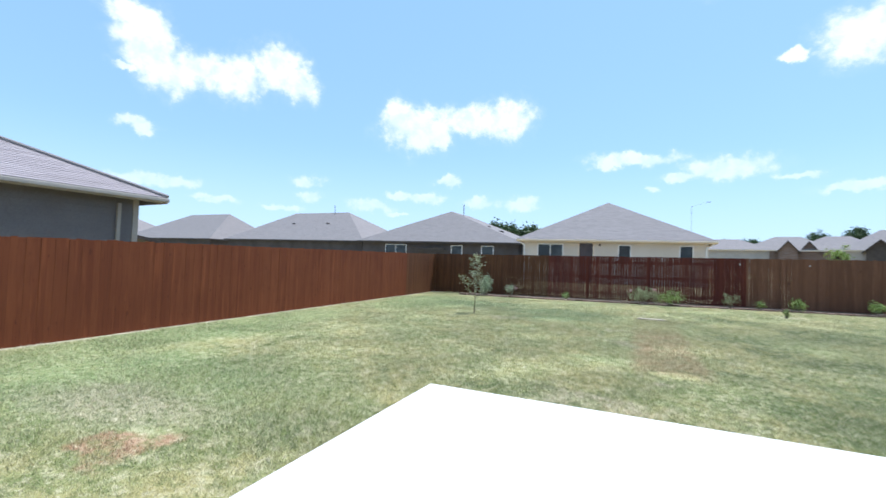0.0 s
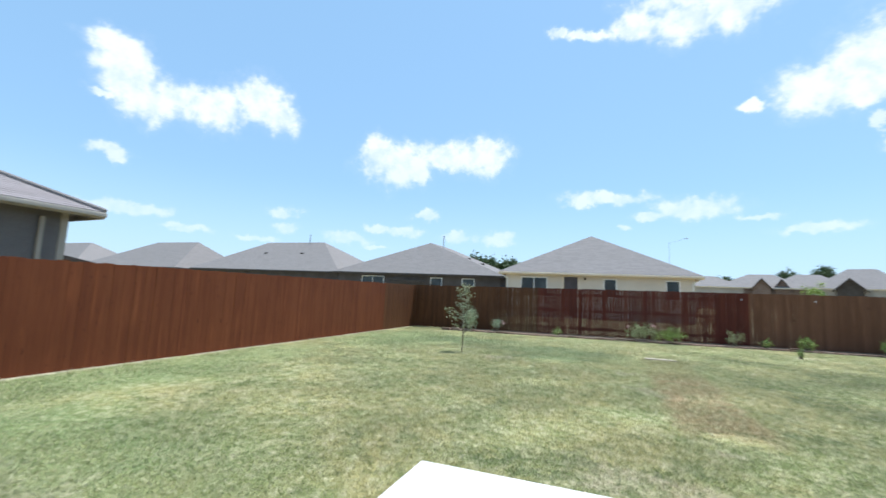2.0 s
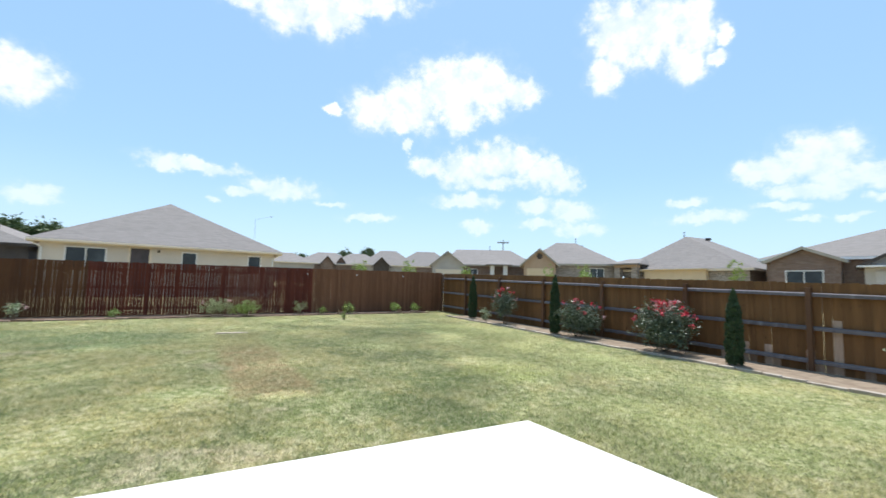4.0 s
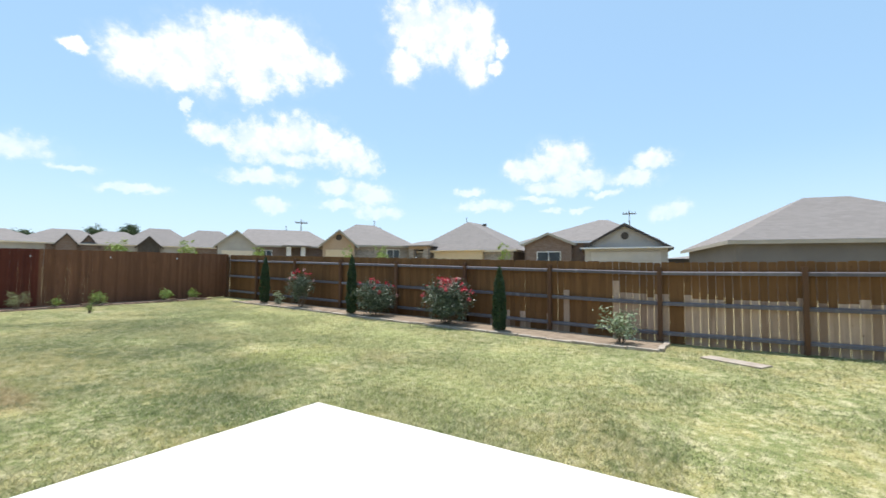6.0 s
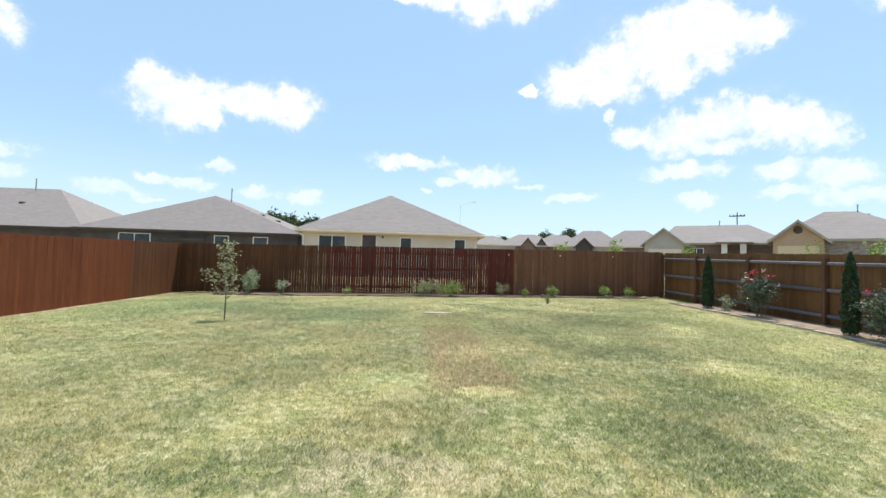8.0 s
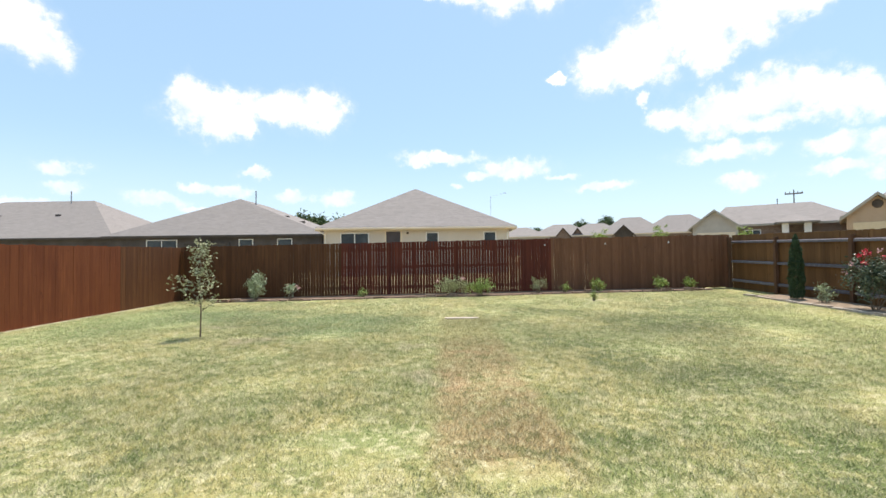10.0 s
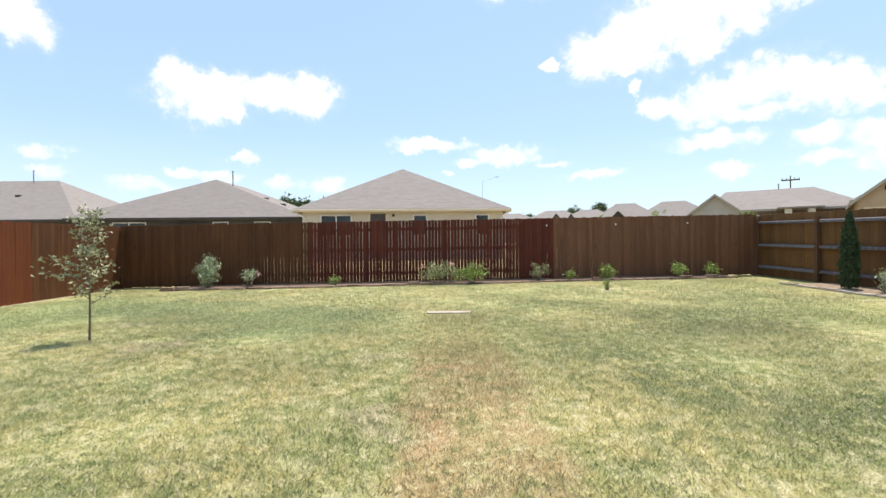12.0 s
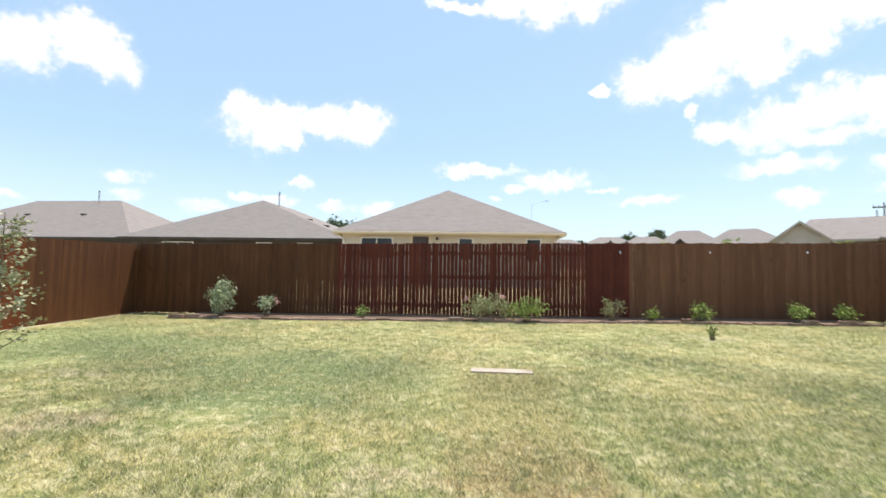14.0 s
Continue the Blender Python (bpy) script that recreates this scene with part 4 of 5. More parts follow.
# the neighbour's house over the side fence: lap siding, gutter, shingled slope
EX, EY, EZ, PITCH = -9.4, 3.85, 2.91, 0.45
hn = thing("house", EX - 0.5, EY - 0.45, -0.16, "taupe sided house with a grey shingle roof", "house", "neighbouring houses", turn=-6)
LEN, WID, eh = 17.0, 12.0, EZ + 0.16
part("wall", boxed(-0.2, 0, -LEN, -0.2, -0.3, eh), TAUPE, hn)
part("wall", boxed(-WID, 0, -0.2, 0, -0.3, eh), TAUPE, hn)
first = None
for i in range(17):
    z = i * 0.178
    if first is None:
        bm = hull([(0.002, -LEN, 0), (0.022, -LEN, 0), (0.002, -LEN, 0.2), (0.008, -LEN, 0.2), (0.002, -0.12, 0), (0.022, -0.12, 0), (0.002, -0.12, 0.2), (0.008, -0.12, 0.2)])
        first = part("siding_board", bm, TAUPE, hn)
    else:
        repeat(first, pose(0, 0, z))
part("corner_trim", boxed(-0.1, 0.03, -0.11, 0.03, -0.2, eh - 0.02, 0.006), TAUPE_TRIM, hn)
part("patio_cover", hull([(-0.5, 0.04, 1.98), (-0.5, 0.9, 1.84), (-5.0, 0.04, 1.98), (-5.0, 0.9, 1.84), (-0.5, 0.04, 2.08), (-0.5, 0.9, 1.92), (-5.0, 0.04, 2.08), (-5.0, 0.9, 1.92)]),
     DARK_TRIM, hn, "dark brown sloping patio cover")
part("cover_post", boxed(-0.65, -0.55, 0.74, 0.84, -0.3, 1.87), DARK_TRIM, hn)
bm = boxed(0.03, 0.1, -0.5, -0.41, 0.0, eh - 0.25, 0.02)
part("downspout", bm, TAUPE_TRIM, hn, "painted downspout")
e0, e1 = 0.45, 0.5
rh = WID / 2 + 0.45
roofpts = [(e0, e1), (e0, -LEN - 0.5), (-WID - 0.45, -LEN - 0.5), (-WID - 0.45, e1)]
top = eh + PITCH * rh
part("roof", hull([(p, q, eh) for p, q in roofpts] + [(e0 - rh, e1 - rh, top), (e0 - rh, -LEN - 0.5 + rh, top)]), SHINGLES, hn)
part("soffit", boxed(0.024, e0, -LEN, e1, eh - 0.02, eh - 0.004), TAUPE_TRIM, hn)
part("fascia", boxed(e0 + 0.002, e0 + 0.03, -LEN, e1 + 0.03, eh - 0.16, eh + 0.01), TAUPE_TRIM, hn)
part("fascia", boxed(-WID, e0, e1 + 0.002, e1 + 0.03, eh - 0.16, eh + 0.01), TAUPE_TRIM, hn)
part("gutter", boxed(e0 + 0.032, e0 + 0.14, -LEN, e1 + 0.02, eh - 0.13, eh - 0.02, 0.03), TAUPE_TRIM, hn)


def shingle_courses():
    """Overlapping tabs, course by course, on the slope towards the yard."""
    verts, faces = [], []
    run = 0.13
    n = math.hypot(1, PITCH)
    nx, nz = PITCH / n, 1 / n
    k = 0
    while k * run < rh - 0.1:
        s0, s1 = k * run, (k + 1.12) * run
        y = -LEN - 0.4 + s0 + rng.uniform(0, 0.3)
        stop = e1 - s0 - 0.03
        while y < stop:
            w = rng.uniform(0.55, 1.1)
            ya, yb = y + 0.001, min(y + w, stop) - 0.001
            lift = 0.009 + rng.uniform(0, 0.004)
            if yb - ya > 0.02:
                i = len(verts)
                for s, up in ((s0, lift), (s1, 0.004)):
                    px, pz = e0 + 0.03 - s, eh + PITCH * s
                    for yy in (ya, yb):
                        verts.append((px + nx * up, yy, pz + nz * up))
                for yy in (ya, yb):
                    verts.append((e0 + 0.03 - s0, yy, eh + PITCH * s0))
                faces.extend([(i, i + 2, i + 3, i + 1), (i + 4, i, i + 1, i + 5), (i + 4, i + 2, i), (i + 5, i + 1, i + 3)])
            y += w
        k += 1
    me = bpy.data.meshes.new("shingles")
    me.from_pydata(verts, [], faces)
    me.materials.append(SHINGLE_TAB)
    ob = new("shingles", me)
    ob.parent = hn
    tagged(ob, kind="stuff")


shingle_courses()
bm = bmesh.new()
rod(bm, (e0 + 0.02, e1 + 0.02, eh + 0.02), (e0 - rh, e1 - rh, top + 0.03), 0.07, 0.07, 6)
part("hip_cap", bm, SHINGLES, hn)

# the house that the patio belongs to, closing the yard behind the walk
own = thing("house", -6.0, -5.45, -0.16, "plain brick house wall behind the patio", "house", "neighbouring houses")
part("wall", boxed(0, 12.0, -0.2, 0, -0.2, 2.9), BRICK, own)
part("roof", hull([(-0.4, 0.4, 2.9), (12.4, 0.4, 2.9), (-0.4, -9, 2.9), (12.4, -9, 2.9), (-0.4, 0.4, 3.0), (12.4, 0.4, 3.0), (4.5, -4.4, 5.2), (7.5, -4.4, 5.2)]), SHINGLES, own)

# ---- street furniture and far trees ----
def utility_pole(x, y, top):
    z = ground_height(x, y)
    q = thing("utility_pole", x, y, z, "wooden utility pole with a crossarm above the roofs", "utility pole")
    bm = bmesh.new()
    rod(bm, (0, 0, -0.5), (0, 0, top - z), 0.12, 0.08, 10)
    part("pole", bm, POLE_WOOD, q)
    part("crossarm", boxed(-1.15, 1.15, -0.14, 0.0, top - z - 0.75, top - z - 0.55, 0.02), POLE_WOOD, q)
    for u in (-1.05, -0.5, 0.5, 1.05):
        bm = bmesh.new()
        rod(bm, (u, -0.07, top - z - 0.55), (u, -0.07, top - z - 0.3), 0.07, 0.05, 8)
        part("insulator", bm, METAL, q)
    return q


utility_pole(58.9, 69.3, 11.9).rotation_euler.z = radians(-35)
utility_pole(88.0, 12.5, 13.2).rotation_euler.z = radians(-80)

lamp_z = ground_height(10.0, 62.0)
lamp = thing("street_lamp", 9.6, 62.6, lamp_z, "thin grey street lamp with a long arm", "street lamp")
bm = bmesh.new()
rod(bm, (0, 0, 0), (0, 0, 9.0), 0.03, 0.016, 8)
part("pole", bm, METAL, lamp)
bm = bmesh.new()
rod(bm, (0, 0, 8.9), (1.9, 0, 9.5), 0.012, 0.01, 6)
part("arm", bm, METAL, lamp)
part("lamp_head", boxed(1.8, 2.25, -0.07, 0.07, 9.46, 9.53, 0.02), METAL, lamp)


def leaf_mesh(name, centres, size, material, lift=0.3, fold=0.25, seed=1, long=1.7):
    """Many small pointed leaves, each folded along its midrib, one at each centre, turned at random."""
    n = len(centres)
    r = np.random.RandomState(seed)
    c = np.asarray(centres, dtype=float)
    along = r.normal(size=(n, 3))
    along[:, 2] = along[:, 2] * 0.6 + lift
    along /= np.linalg.norm(along, axis=1)[:, None]
    side = np.cross(along, r.normal(size=(n, 3)))
    side /= np.linalg.norm(side, axis=1)[:, None]
    up = np.cross(side, along)
    s = size * r.uniform(0.6, 1.3, (n, 1))
    tip = c + along * s * long / 2
    root = c - along * s * long / 2
    a = c + side * s * 0.42 + up * s * fold
    b = c - side * s * 0.42 + up * s * fold
    verts = np.stack([root, a, tip, b], axis=1).reshape(-1, 3)
    base = np.arange(n)[:, None] * 4
    tris = np.concatenate([base + np.array([0, 1, 2]), base + np.array([0, 2, 3])], axis=1).reshape(-1)
    me = bpy.data.meshes.new(name)
    me.vertices.add(len(verts))
    me.vertices.foreach_set("co", verts.reshape(-1))
    me.loops.add(len(tris))
    me.loops.foreach_set("vertex_index", tris.astype(np.int32))
    me.polygons.add(len(tris) // 3)
    me.polygons.foreach_set("loop_start", np.arange(0, len(tris), 3, dtype=np.int32))
    me.polygons.foreach_set("loop_total", np.full(len(tris) // 3, 3, dtype=np.int32))
    me.update(calc_edges=True)
    me.materials.append(material)
    return me


def clumps(r, n_clumps, per, rx, ry, rz, centre, spread, shell=0.55):
    """Points gathered in clumps inside an ellipsoid, most of them towards its surface."""
    out = []
    for _ in range(n_clumps):
        d = r.normal(size=3)
        d /= np.linalg.norm(d)
        k = r.uniform(shell, 1.0)
        p = np.array([d[0] * rx * k, d[1] * ry * k, d[2] * rz * k]) + centre
        out.append(p + r.normal(size=(per, 3)) * spread)
    return np.concatenate(out)


def far_tree(x, y, wide, high, seed, label="round dark green tree beyond the roofs", leaf=None, full=1.0):
    r = np.random.RandomState(seed)
    z = ground_height(x, y)
    t = thing("tree", x, y, z, label, "tree", "far trees")
    bm = bmesh.new()
    rod(bm, (0, 0, -0.3), (0, 0, high * 0.55), wide * 0.045, wide * 0.025, 8)
    for i in range(5):
        a = i * 1.257 + r.uniform(-0.3, 0.3)
        rod(bm, (0, 0, high * 0.3), (math.cos(a) * wide * 0.3, math.sin(a) * wide * 0.3, high * 0.65), wide * 0.022, wide * 0.008, 6)
    part("trunk", bm, BARK, t)
    pts = clumps(r, int(260 * full), 60 if full == 1 else 16, wide / 2, wide / 2, high * 0.36, np.array([0, 0, high * 0.62]), wide * 0.06, 0.2)
    crown = new("crown", leaf_mesh("crown", pts, wide * (0.04 if full == 1 else 0.06), leaf or LEAF_FAR, seed=seed))
    crown.parent = t
    return t


far_tree(-19.6, 73.0, 8.5, 7.5, 11)
far_tree(-14.2, 75.5, 8.0, 6.9, 12)
far_tree(-23.5, 74.5, 7.0, 6.8, 13)
far_tree(-9.8, 77.0, 7.0, 6.6, 17)
far_tree(35.5, 102.0, 4.0, 7.9, 14)
far_tree(40.5, 100.5, 4.6, 8.3, 15)
for i, (x, y, w, h) in enumerate(((25.5, 107.0, 5.5, 6.1), (21.0, 108.0, 5.5, 5.7), (16.0, 110.0, 6, 5.4))):
    far_tree(x, y, w, h, 30 + i)
for i, (x, y, w, h) in enumerate(((29.6, 25.6, 1.3, 3.1), (31.8, 23.6, 1.6, 3.4), (35.5, 13.2, 1.3, 3.6), (27.5, 36.0, 1.6, 3.0), (25.6, 46.0, 2.0, 3.9), (21.5, 52.0, 2.2, 3.8))):
    far_tree(x, y, w, h, 50 + i, "young light green street tree by the far kerb", LEAF_FRESH, 0.16)

# ---- the young tree in the lawn ----
def young_tree(x, y):
    r = np.random.RandomState(7)
    z = ground_height(x, y)
    t = thing("young_tree", x, y, z, "slender young tree with pale green leaves planted in the lawn", "tree")
    stem = [Vector((0, 0, -0.05)), Vector((0.012, 0.0, 0.5)), Vector((-0.015, 0.01, 1.0)), Vector((0.01, -0.01, 1.45)), Vector((0.0, 0.0, 1.78))]
    bm = bmesh.new()
    for a, b, ra, rb in zip(stem, stem[1:], (0.015, 0.012, 0.009, 0.006), (0.012, 0.009, 0.006, 0.003)):
        rod(bm, a, b, ra, rb, 8)
    part("trunk", bm, BARK, t)
    leaves = []
    for i in range(30):
        h = 0.5 + 1.22 * (i / 30) + r.uniform(-0.03, 0.03)
        a = i * 2.4 + r.uniform(-0.4, 0.4)
        reach = 1.15 if math.cos(a) < -0.4 and h < 1.2 else 0.7
        long = r.uniform(0.25, 0.52) * reach * (1.08 - 0.6 * max(0.0, (h - 0.8) / 0.95))
        root = Vector((0, 0, h))
        end = root + Vector((math.cos(a) * long, math.sin(a) * long, long * r.uniform(0.25, 0.8)))
        twig = bmesh.new()
        rod(twig, root, end, 0.006, 0.002, 5)
        part("branch", twig, BARK, t)
        for k in range(24):
            f = r.uniform(0.3, 1.05)
            leaves.append(np.array(root.lerp(end, f)) + r.normal(size=3) * 0.034)
    c = new("crown", leaf_mesh("crown", leaves, 0.035, LEAF_TREE, seed=3))
    c.parent = t


young_tree(-1.86, 8.23)


# ---- shrubs ----
def shrub(name, label, x, y, wide, high, leaf, n, size, seed, group="", flowers=0, petals=None, base=0.12, dense=0.3, lift=0.4, deep=None, category="shrub"):
    r = np.random.RandomState(seed)
    z = ground_height(x, y) + 0.02
    s = thing(name, x, y, z, label, category, group, turn=float(r.uniform(-15, 15)))
    stems = bmesh.new()
    tips = []
    for i in range(12):
        a = i * 2.4 + r.uniform(-0.3, 0.3)
        k = r.uniform(0.25, 0.95)
        end = Vector((math.cos(a) * wide * 0.42 * k, math.sin(a) * (deep or wide) * 0.42 * k, high * r.uniform(0.6, 0.95) * (1.05 - 0.3 * k)))
        rod(stems, (math.cos(a) * 0.03, math.sin(a) * 0.03, -0.05), end, 0.008, 0.003, 5)
        tips.append(end)
    part("stems", stems, BARK, s)
    per = 24
    pts = clumps(r, max(3, n // per), per, wide / 2 * 0.9, (deep or wide) / 2 * 0.9, high * (1 - base) / 2 * 0.95, np.array([0, 0, high * (base + (1 - base) / 2)]), size * 1.6, dense)
    pts = pts[pts[:, 2] > 0.02]
    f = new("foliage", leaf_mesh("foliage", pts, size, leaf, lift=lift, seed=seed))
    f.parent = s
    for i in range(flowers):
        a, k = r.uniform(0, 6.283), r.uniform(0.15, 1.0)
        zz = high * (base + (1 - base) * (0.5 + 0.5 * math.sqrt(max(0.0, 1 - k * k)))) * r.uniform(0.88, 1.04)
        at = np.array([math.cos(a) * wide * 0.48 * k, math.sin(a) * (deep or wide) * 0.48 * k, zz])
        blossom = new("blossom", leaf_mesh("blossom", at + r.normal(size=(16, 3)) * 0.028, 0.042, petals if r.uniform() < 0.7 else PETAL_PINK, seed=seed + i, long=1.1))
        blossom.parent = s
    return s


shrub("sage_bush", "grey-green sage bush in the back bed", -3.6, 14.62, 0.74, 0.98, LEAF_SAGE, 2600, 0.034, 1, "bed plants", base=0.04, lift=1.6, dense=0.05)
shrub("rose_bush", "small pale-leaved rose bush in the back bed", -2.5, 14.72, 0.6, 0.56, LEAF_SAGE, 330, 0.035, 2, "bed plants", 3, PETAL_PINK)
shrub("low_plant", "small light green plant in the back bed", -0.1, 14.72, 0.33, 0.28, LEAF_FRESH, 260, 0.03, 3, "bed plants")
shrub("bush", "wide wispy grey-green bush in the back bed", 2.9, 14.64, 1.5, 0.66, LEAF_WISPY, 2600, 0.026, 4, "bed plants", 3, PETAL_PINK, base=0.02, lift=1.1, deep=0.75, dense=0.05)
shrub("bush", "low fresh green bush in the back bed", 3.75, 14.55, 1.15, 0.55, LEAF_FRESH, 1900, 0.024, 5, "bed plants", base=0.02, lift=1.1, deep=0.65, dense=0.05)
shrub("wispy_plant", "thin straggly olive plant in the back bed", 5.7, 14.74, 0.8, 0.62, LEAF_WISPY, 420, 0.028, 6, "bed plants", lift=0.8, deep=0.5)
shrub("low_plant", "small light green plant in the back bed", 6.6, 14.8, 0.3, 0.34, LEAF_FRESH, 240, 0.03, 7, "bed plants")
shrub("low_plant", "bright green leafy plant in the back bed", 7.7, 14.8, 0.48, 0.46, LEAF_FRESH, 420, 0.034, 8, "bed plants")
shrub("low_plant", "bright green leafy plant in the back bed", 9.8, 14.86, 0.56, 0.48, LEAF_FRESH, 520, 0.034, 9, "bed plants")
shrub("low_plant", "bright green leafy plant in the back bed", 10.85, 14.9, 0.5, 0.44, LEAF_FRESH, 480, 0.034, 10, "bed plants")
shrub("seedling", "small green seedling in a bare ring of soil", 6.8, 12.6, 0.17, 0.25, LEAF_FRESH, 110, 0.026, 11, lift=1.2, category="plant")

shrub("rose_bush", "rose bush with a few red blooms in the side bed", 11.85, 9.7, 1.15, 1.28, LEAF_ROSE, 2600, 0.042, 21, "rose bushes", 11, PETAL_RED, base=0.15, dense=0.1)
shrub("low_plant", "small pale shrub beside the cypress", 11.9, 11.0, 0.62, 0.46, LEAF_SAGE, 380, 0.035, 22, "bed plants", deep=0.5)
shrub("rose_bush", "broad rose bush with fading red blooms", 11.75, 6.15, 1.35, 1.15, LEAF_ROSE, 6000, 0.04, 23, "rose bushes", 14, PETAL_RED, deep=1.5, base=0.04, dense=0.1)
shrub("rose_bush", "full rose bush covered with red blooms", 11.7, 3.5, 1.35, 1.25, LEAF_ROSE, 6400, 0.04, 24, "rose bushes", 48, PETAL_RED, deep=1.5, base=0.04, dense=0.1)
shrub("pale_shrub", "loose pale grey-green shrub at the end of the bed", 11.65, -0.86, 0.85, 0.85, LEAF_SAGE, 620, 0.05, 25, "bed plants", lift=0.1, dense=0.2)


def cypress(x, y, wide, high, seed):
    r = np.random.RandomState(seed)
    z = ground_height(x, y) + 0.02
    t = thing("cypress", x, y, z, "slim dark green columnar cypress in the side bed", "tree", "cypresses")
    bm = bmesh.new()
    rod(bm, (0, 0, -0.05), (0, 0, high * 0.8), 0.025, 0.008, 7)
    part("trunk", bm, BARK, t)
    n = 4200
    h = r.beta(1.1, 1.35, n) * high * 0.96 + 0.06
    f = h / high
    rad = wide / 2 * np.minimum(1.0, 0.8 + f * 1.0) * np.clip(1.02 - f ** 3.2, 0, 1) ** 0.8 * np.sqrt(r.uniform(0.25, 1.0, n)) * (1 + 0.16 * np.sin(h * 17 + seed) * r.uniform(0, 1, n))
    a = r.uniform(0, 6.283, n)
    pts = np.stack([np.cos(a) * rad, np.sin(a) * rad, h], axis=1)
    c = new("crown", leaf_mesh("crown", pts, 0.03, LEAF_CYPRESS, lift=2.0, seed=seed, long=2.4))
    c.parent = t


cypress(11.85, 11.75, 0.36, 1.74, 61)
cypress(11.62, 6.98, 0.33, 1.84, 62)
cypress(11.68, 1.95, 0.35, 1.6, 63)

# ---- beds, edging, stones ----
def bed(name, label, outline, paint):
    bm = bmesh.new()
    low = [bm.verts.new((x, y, ground_height(x, y) - 0.05)) for x, y in outline]
    top = [bm.verts.new((x, y, ground_height(x, y) + 0.045)) for x, y in outline]
    bm.faces.new(top)
    n = len(outline)
    for i in range(n):
        bm.faces.new((low[i], low[(i + 1) % n], top[(i + 1) % n], top[i]))
    bmesh.ops.triangulate(bm, faces=[f for f in bm.faces if len(f.verts) > 4])
    bmesh.ops.recalc_face_normals(bm, faces=bm.faces)
    b = part(name, bm, paint)
    tagged(b, label, "flower bed", kind="structure")


def back_edge(x):
    return 14.3 + 0.03 * (x + 4.6) + 0.06 * math.sin(x * 1.1)


def side_edge(y):
    return 11.32 + 0.012 * (y + 1.5) + 0.05 * math.sin(y * 0.9)


bx = [-4.6 + i * 0.8 for i in range(21)]
bed("back_bed", "sandy brown flower bed along the back fence", [(x, back_edge(x) + 0.05) for x in bx] + [(11.4, 15.37), (-4.6, 15.37)], DARK_MULCH)
sy = [-1.6 + i * 0.8 for i in range(19)]
bed("side_bed", "sandy brown flower bed along the railed fence", [(side_edge(y) + 0.05, y) for y in sy][::-1] + [(12.42, -1.6), (12.42, 12.8)], MULCH)

edging = thing("bed_edging", 0, 0, 0, "low row of tan and reddish edging stones round the back bed", "edging", "edging rows")
x = -4.75
while x < 11.5:
    long = rng.uniform(0.25, 0.42)
    y, tilt = back_edge(x + long / 2), math.degrees(math.atan2(back_edge(x + long) - back_edge(x), long))
    lift = rng.uniform(0.0, 0.02)
    e = part("stone", boxed(-long / 2, long / 2 - 0.012, -0.055, 0.055, -0.06, 0.028 + lift, 0.012), STONE, edging)
    e.matrix_basis = pose(x + long / 2, y + rng.uniform(-0.02, 0.02), ground_height(x, y) + 0.015, rng.uniform(-3, 3), rng.uniform(-2, 2), tilt + rng.uniform(-5, 5))
    if x < -4.0 or rng.random() < 0.12:
        f = part("stone", boxed(-long / 2.4, long / 2.4, -0.05, 0.05, 0, 0.055, 0.012), STONE, edging)
        f.matrix_basis = pose(x + long / 2, y, ground_height(x, y) + 0.045 + lift, 0, 0, tilt + rng.uniform(-9, 9))
    x += long + (rng.uniform(0.05, 0.5) if rng.random() < 0.22 else 0.0)
side = thing("bed_edging", 0, 0, 0, "low row of flat edging stones round the side bed", "edging", "edging rows")
y = -1.65
while y < 12.9:
    long = rng.uniform(0.3, 0.6)
    xx = side_edge(y + long / 2)
    e = part("stone", boxed(-0.06, 0.06, -long / 2, long / 2 - 0.012, -0.06, 0.035 + rng.uniform(0, 0.015), 0.012), PALE_STONE, side)
    e.matrix_basis = pose(xx + rng.uniform(-0.02, 0.02), y + long / 2, ground_height(xx, y) + 0.015, rng.uniform(-2, 2), rng.uniform(-3, 3), rng.uniform(-4, 4))
    y += long
x = 11.45
while x < 12.35:
    e = part("stone", boxed(-0.14, 0.13, -0.06, 0.06, -0.06, 0.05, 0.012), PALE_STONE, side)
    e.matrix_basis = pose(x, -1.66 + rng.uniform(-0.02, 0.02), ground_height(x, -1.6) + 0.015, 0, 0, rng.uniform(-5, 5))
    x += 0.28
slab = thing("stepping_stone", 2.95, 9.96, ground_height(2.95, 9.96), "pale flat stepping stone half sunk in the lawn", "stone")
pad = thing("concrete_pad", 10.95, -2.85, ground_height(10.95, -2.85), "pale flat concrete pad sunk in the grass", "paving", turn=61)
part("slab", boxed(-0.5, 0.5, -0.17, 0.17, -0.06, 0.024, 0.012), PALE_STONE, pad)
part("slab", boxed(-0.38, 0.38, -0.1, 0.1, -0.05, 0.014, 0.006), PALE_STONE, slab)

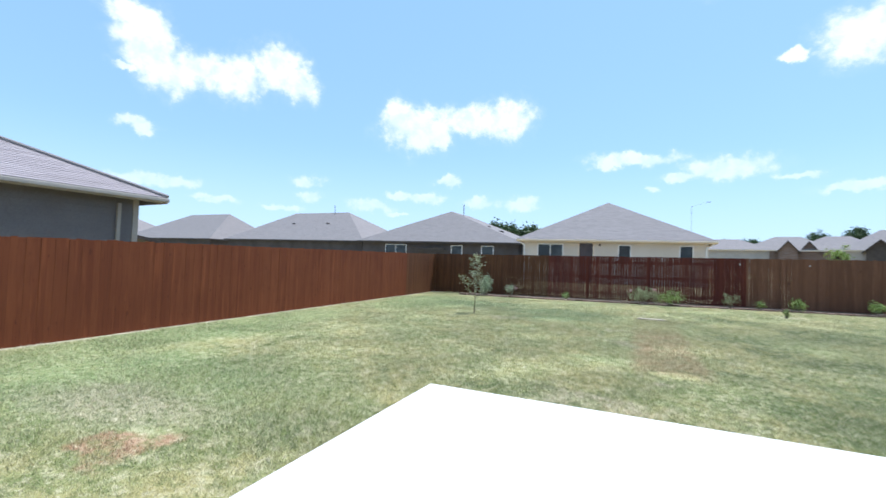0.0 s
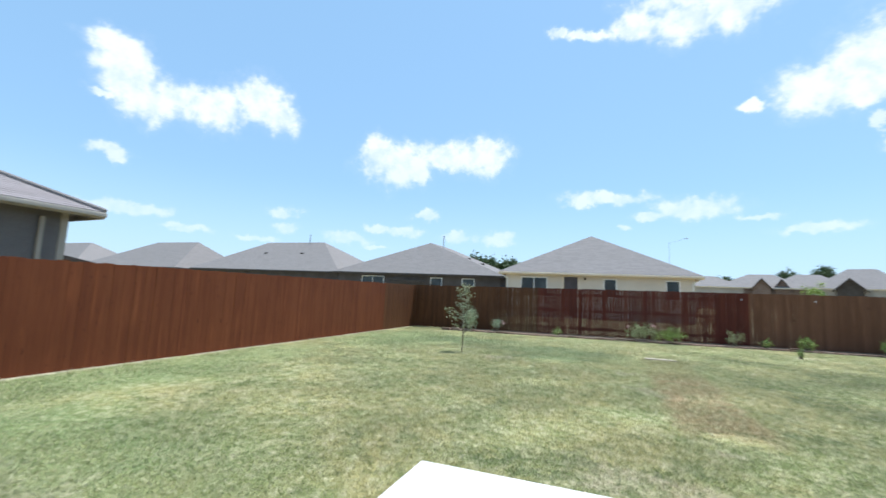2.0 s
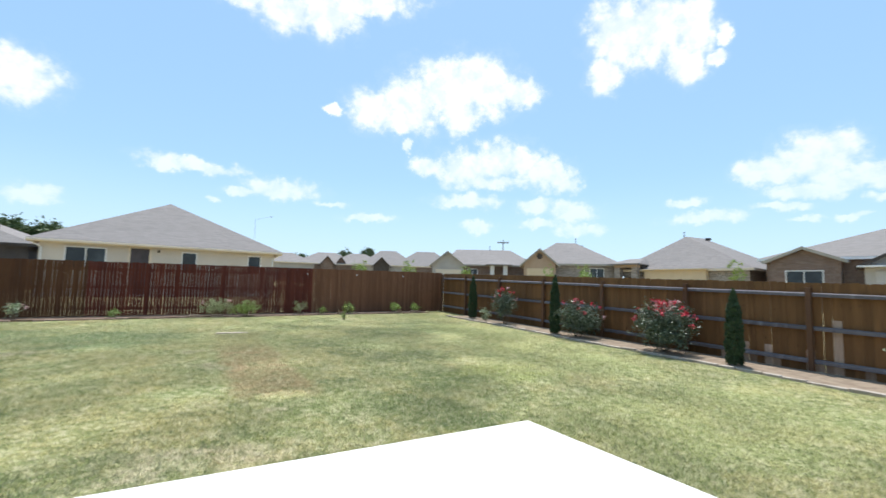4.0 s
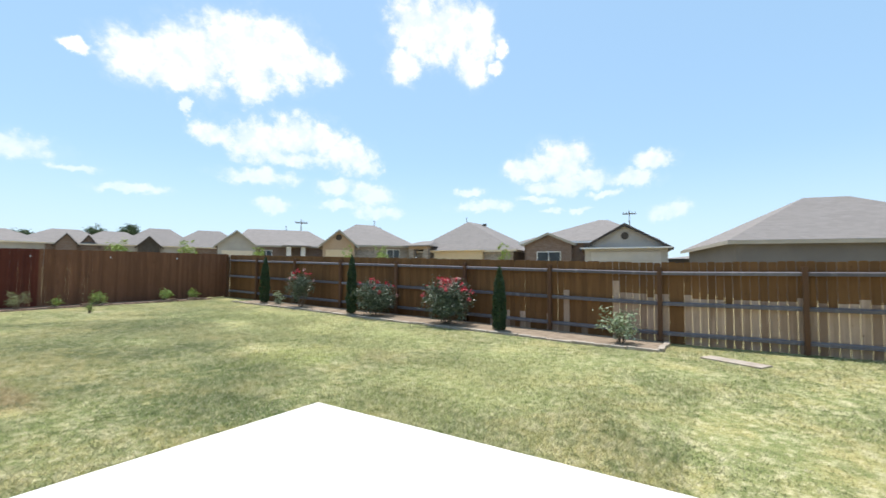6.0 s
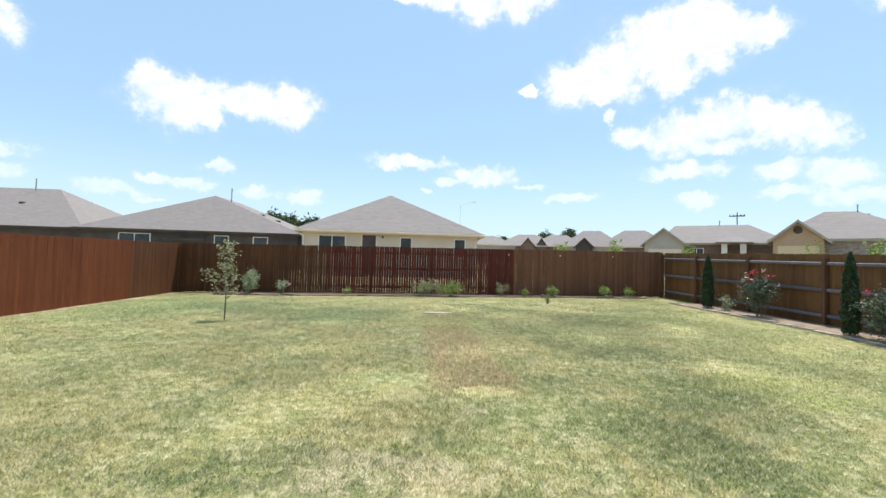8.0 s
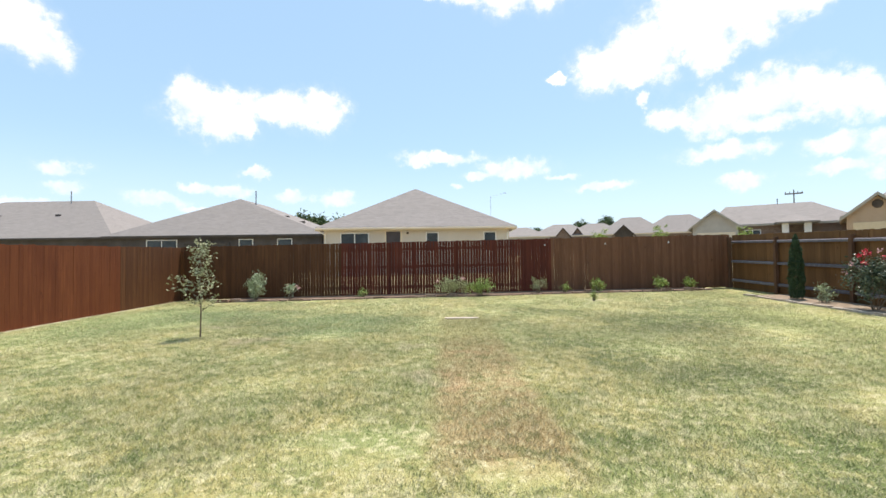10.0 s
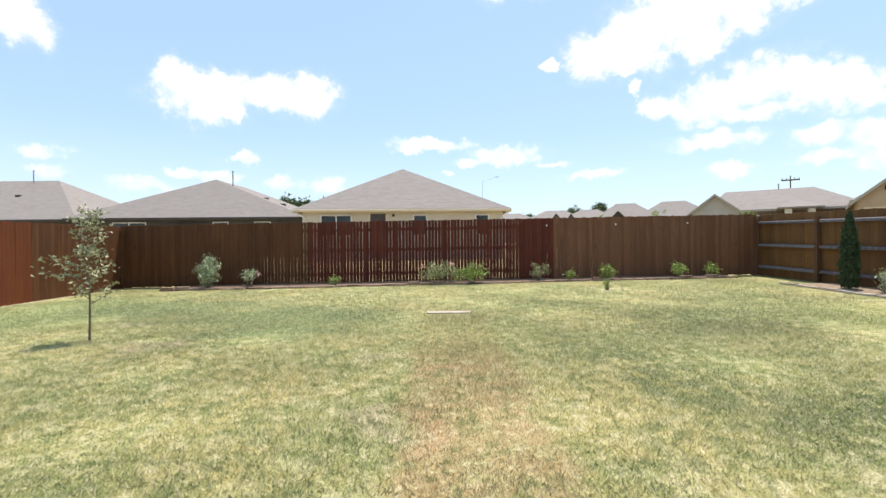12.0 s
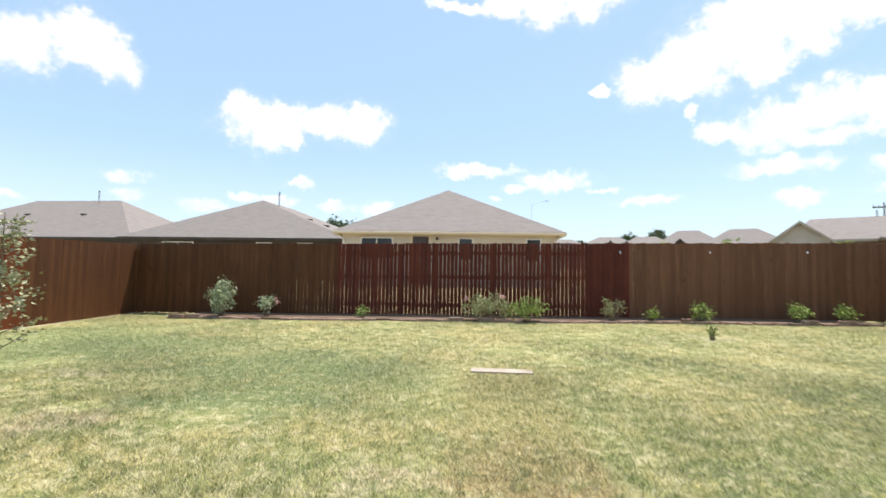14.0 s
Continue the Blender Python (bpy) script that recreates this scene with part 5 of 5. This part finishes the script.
# ---- grass ----
def grass(n, x0, x1, y0, y1, seed, tall, wide, feather=0.0):
    """Mown, leaning blades over a stretch of the lawn, clear of slab and beds."""
    r = np.random.RandomState(seed)
    x, y = r.uniform(x0, x1, n), r.uniform(y0, y1, n)
    keep = ~((x > 0.14) & (x < 5.16) & (y < 0.91)) & ~((x < 6.2) & (y < -5.4))
    if feather:
        inside = np.minimum(np.minimum(x - x0, x1 - x), y1 - y) / feather
        keep &= r.uniform(0, 1, n) < inside
    keep &= ~((y > 14.3 + 0.03 * (x + 4.6) - 0.05) & (x > -4.75) & (x < 11.5))
    keep &= ~((x > 11.28 + 0.012 * (y + 1.5)) & (y > -1.7) & (y < 12.9))
    keep &= ~((np.abs((x - 10.95) * 0.485 + (y + 2.85) * 0.875) < 0.5) & (np.abs((x - 10.95) * 0.875 - (y + 2.85) * 0.485) < 0.18))
    keep &= ~((np.abs(x - 2.95) < 0.36) & (np.abs(y - 9.96) < 0.11))
    for bx0, by0, br in ((3.0, 3.25, 0.34), (-1.36, -1.5, 0.3), (-1.0, 8.2, 0.28), (6.85, 12.65, 0.3)):
        keep &= ~((np.hypot(x - bx0, (y - by0) * 1.6) < br) & (r.uniform(0, 1, n) < 0.8))
    x, y = x[keep], y[keep]
    n = len(x)
    yy = np.clip(y, 0, 15.4) / 15.4
    z = -0.165 + yy * (0.16 + 0.0126 * (np.clip(x, -8, 14) + 6.5))
    a = r.uniform(0, 6.283, n)
    h = tall * r.uniform(0.5, 1.25, n) * (1 + 0.5 * np.sin(x * 2.3 + 1.1 * np.sin(y * 1.7)) * np.sin(y * 2.1) * 0.6)
    lean = h * r.uniform(0.2, 1.6, n)
    b = r.uniform(0, 6.283, n)
    w = wide * r.uniform(0.6, 1.3, n)
    root = np.stack([x, y, z], axis=1)
    side = np.stack([np.cos(a) * w, np.sin(a) * w, np.zeros(n)], axis=1)
    tip = root + np.stack([np.cos(b) * lean, np.sin(b) * lean, h], axis=1)
    verts = np.stack([root - side / 2, root + side / 2, tip], axis=1).reshape(-1, 3)
    me = bpy.data.meshes.new("grass")
    me.vertices.add(len(verts))
    me.vertices.foreach_set("co", verts.reshape(-1))
    me.loops.add(n * 3)
    me.loops.foreach_set("vertex_index", np.arange(n * 3, dtype=np.int32))
    me.polygons.add(n)
    me.polygons.foreach_set("loop_start", np.arange(0, n * 3, 3, dtype=np.int32))
    me.polygons.foreach_set("loop_total", np.full(n, 3, dtype=np.int32))
    me.update(calc_edges=True)
    me.materials.append(BLADE)
    ob = new("grass", me)
    tagged(ob, "short dry mown grass, straw yellow with green patches", "grass", kind="stuff")


grass(800000, -6.45, 12.5, -4.0, 15.35, 2, 0.032, 0.0088)
grass(1150000, -4.5, 9.5, -2.5, 11.5, 1, 0.035, 0.0066, 3.5)
grass(60000, 5.5, 12.5, -10.0, -4.0, 5, 0.045, 0.014)
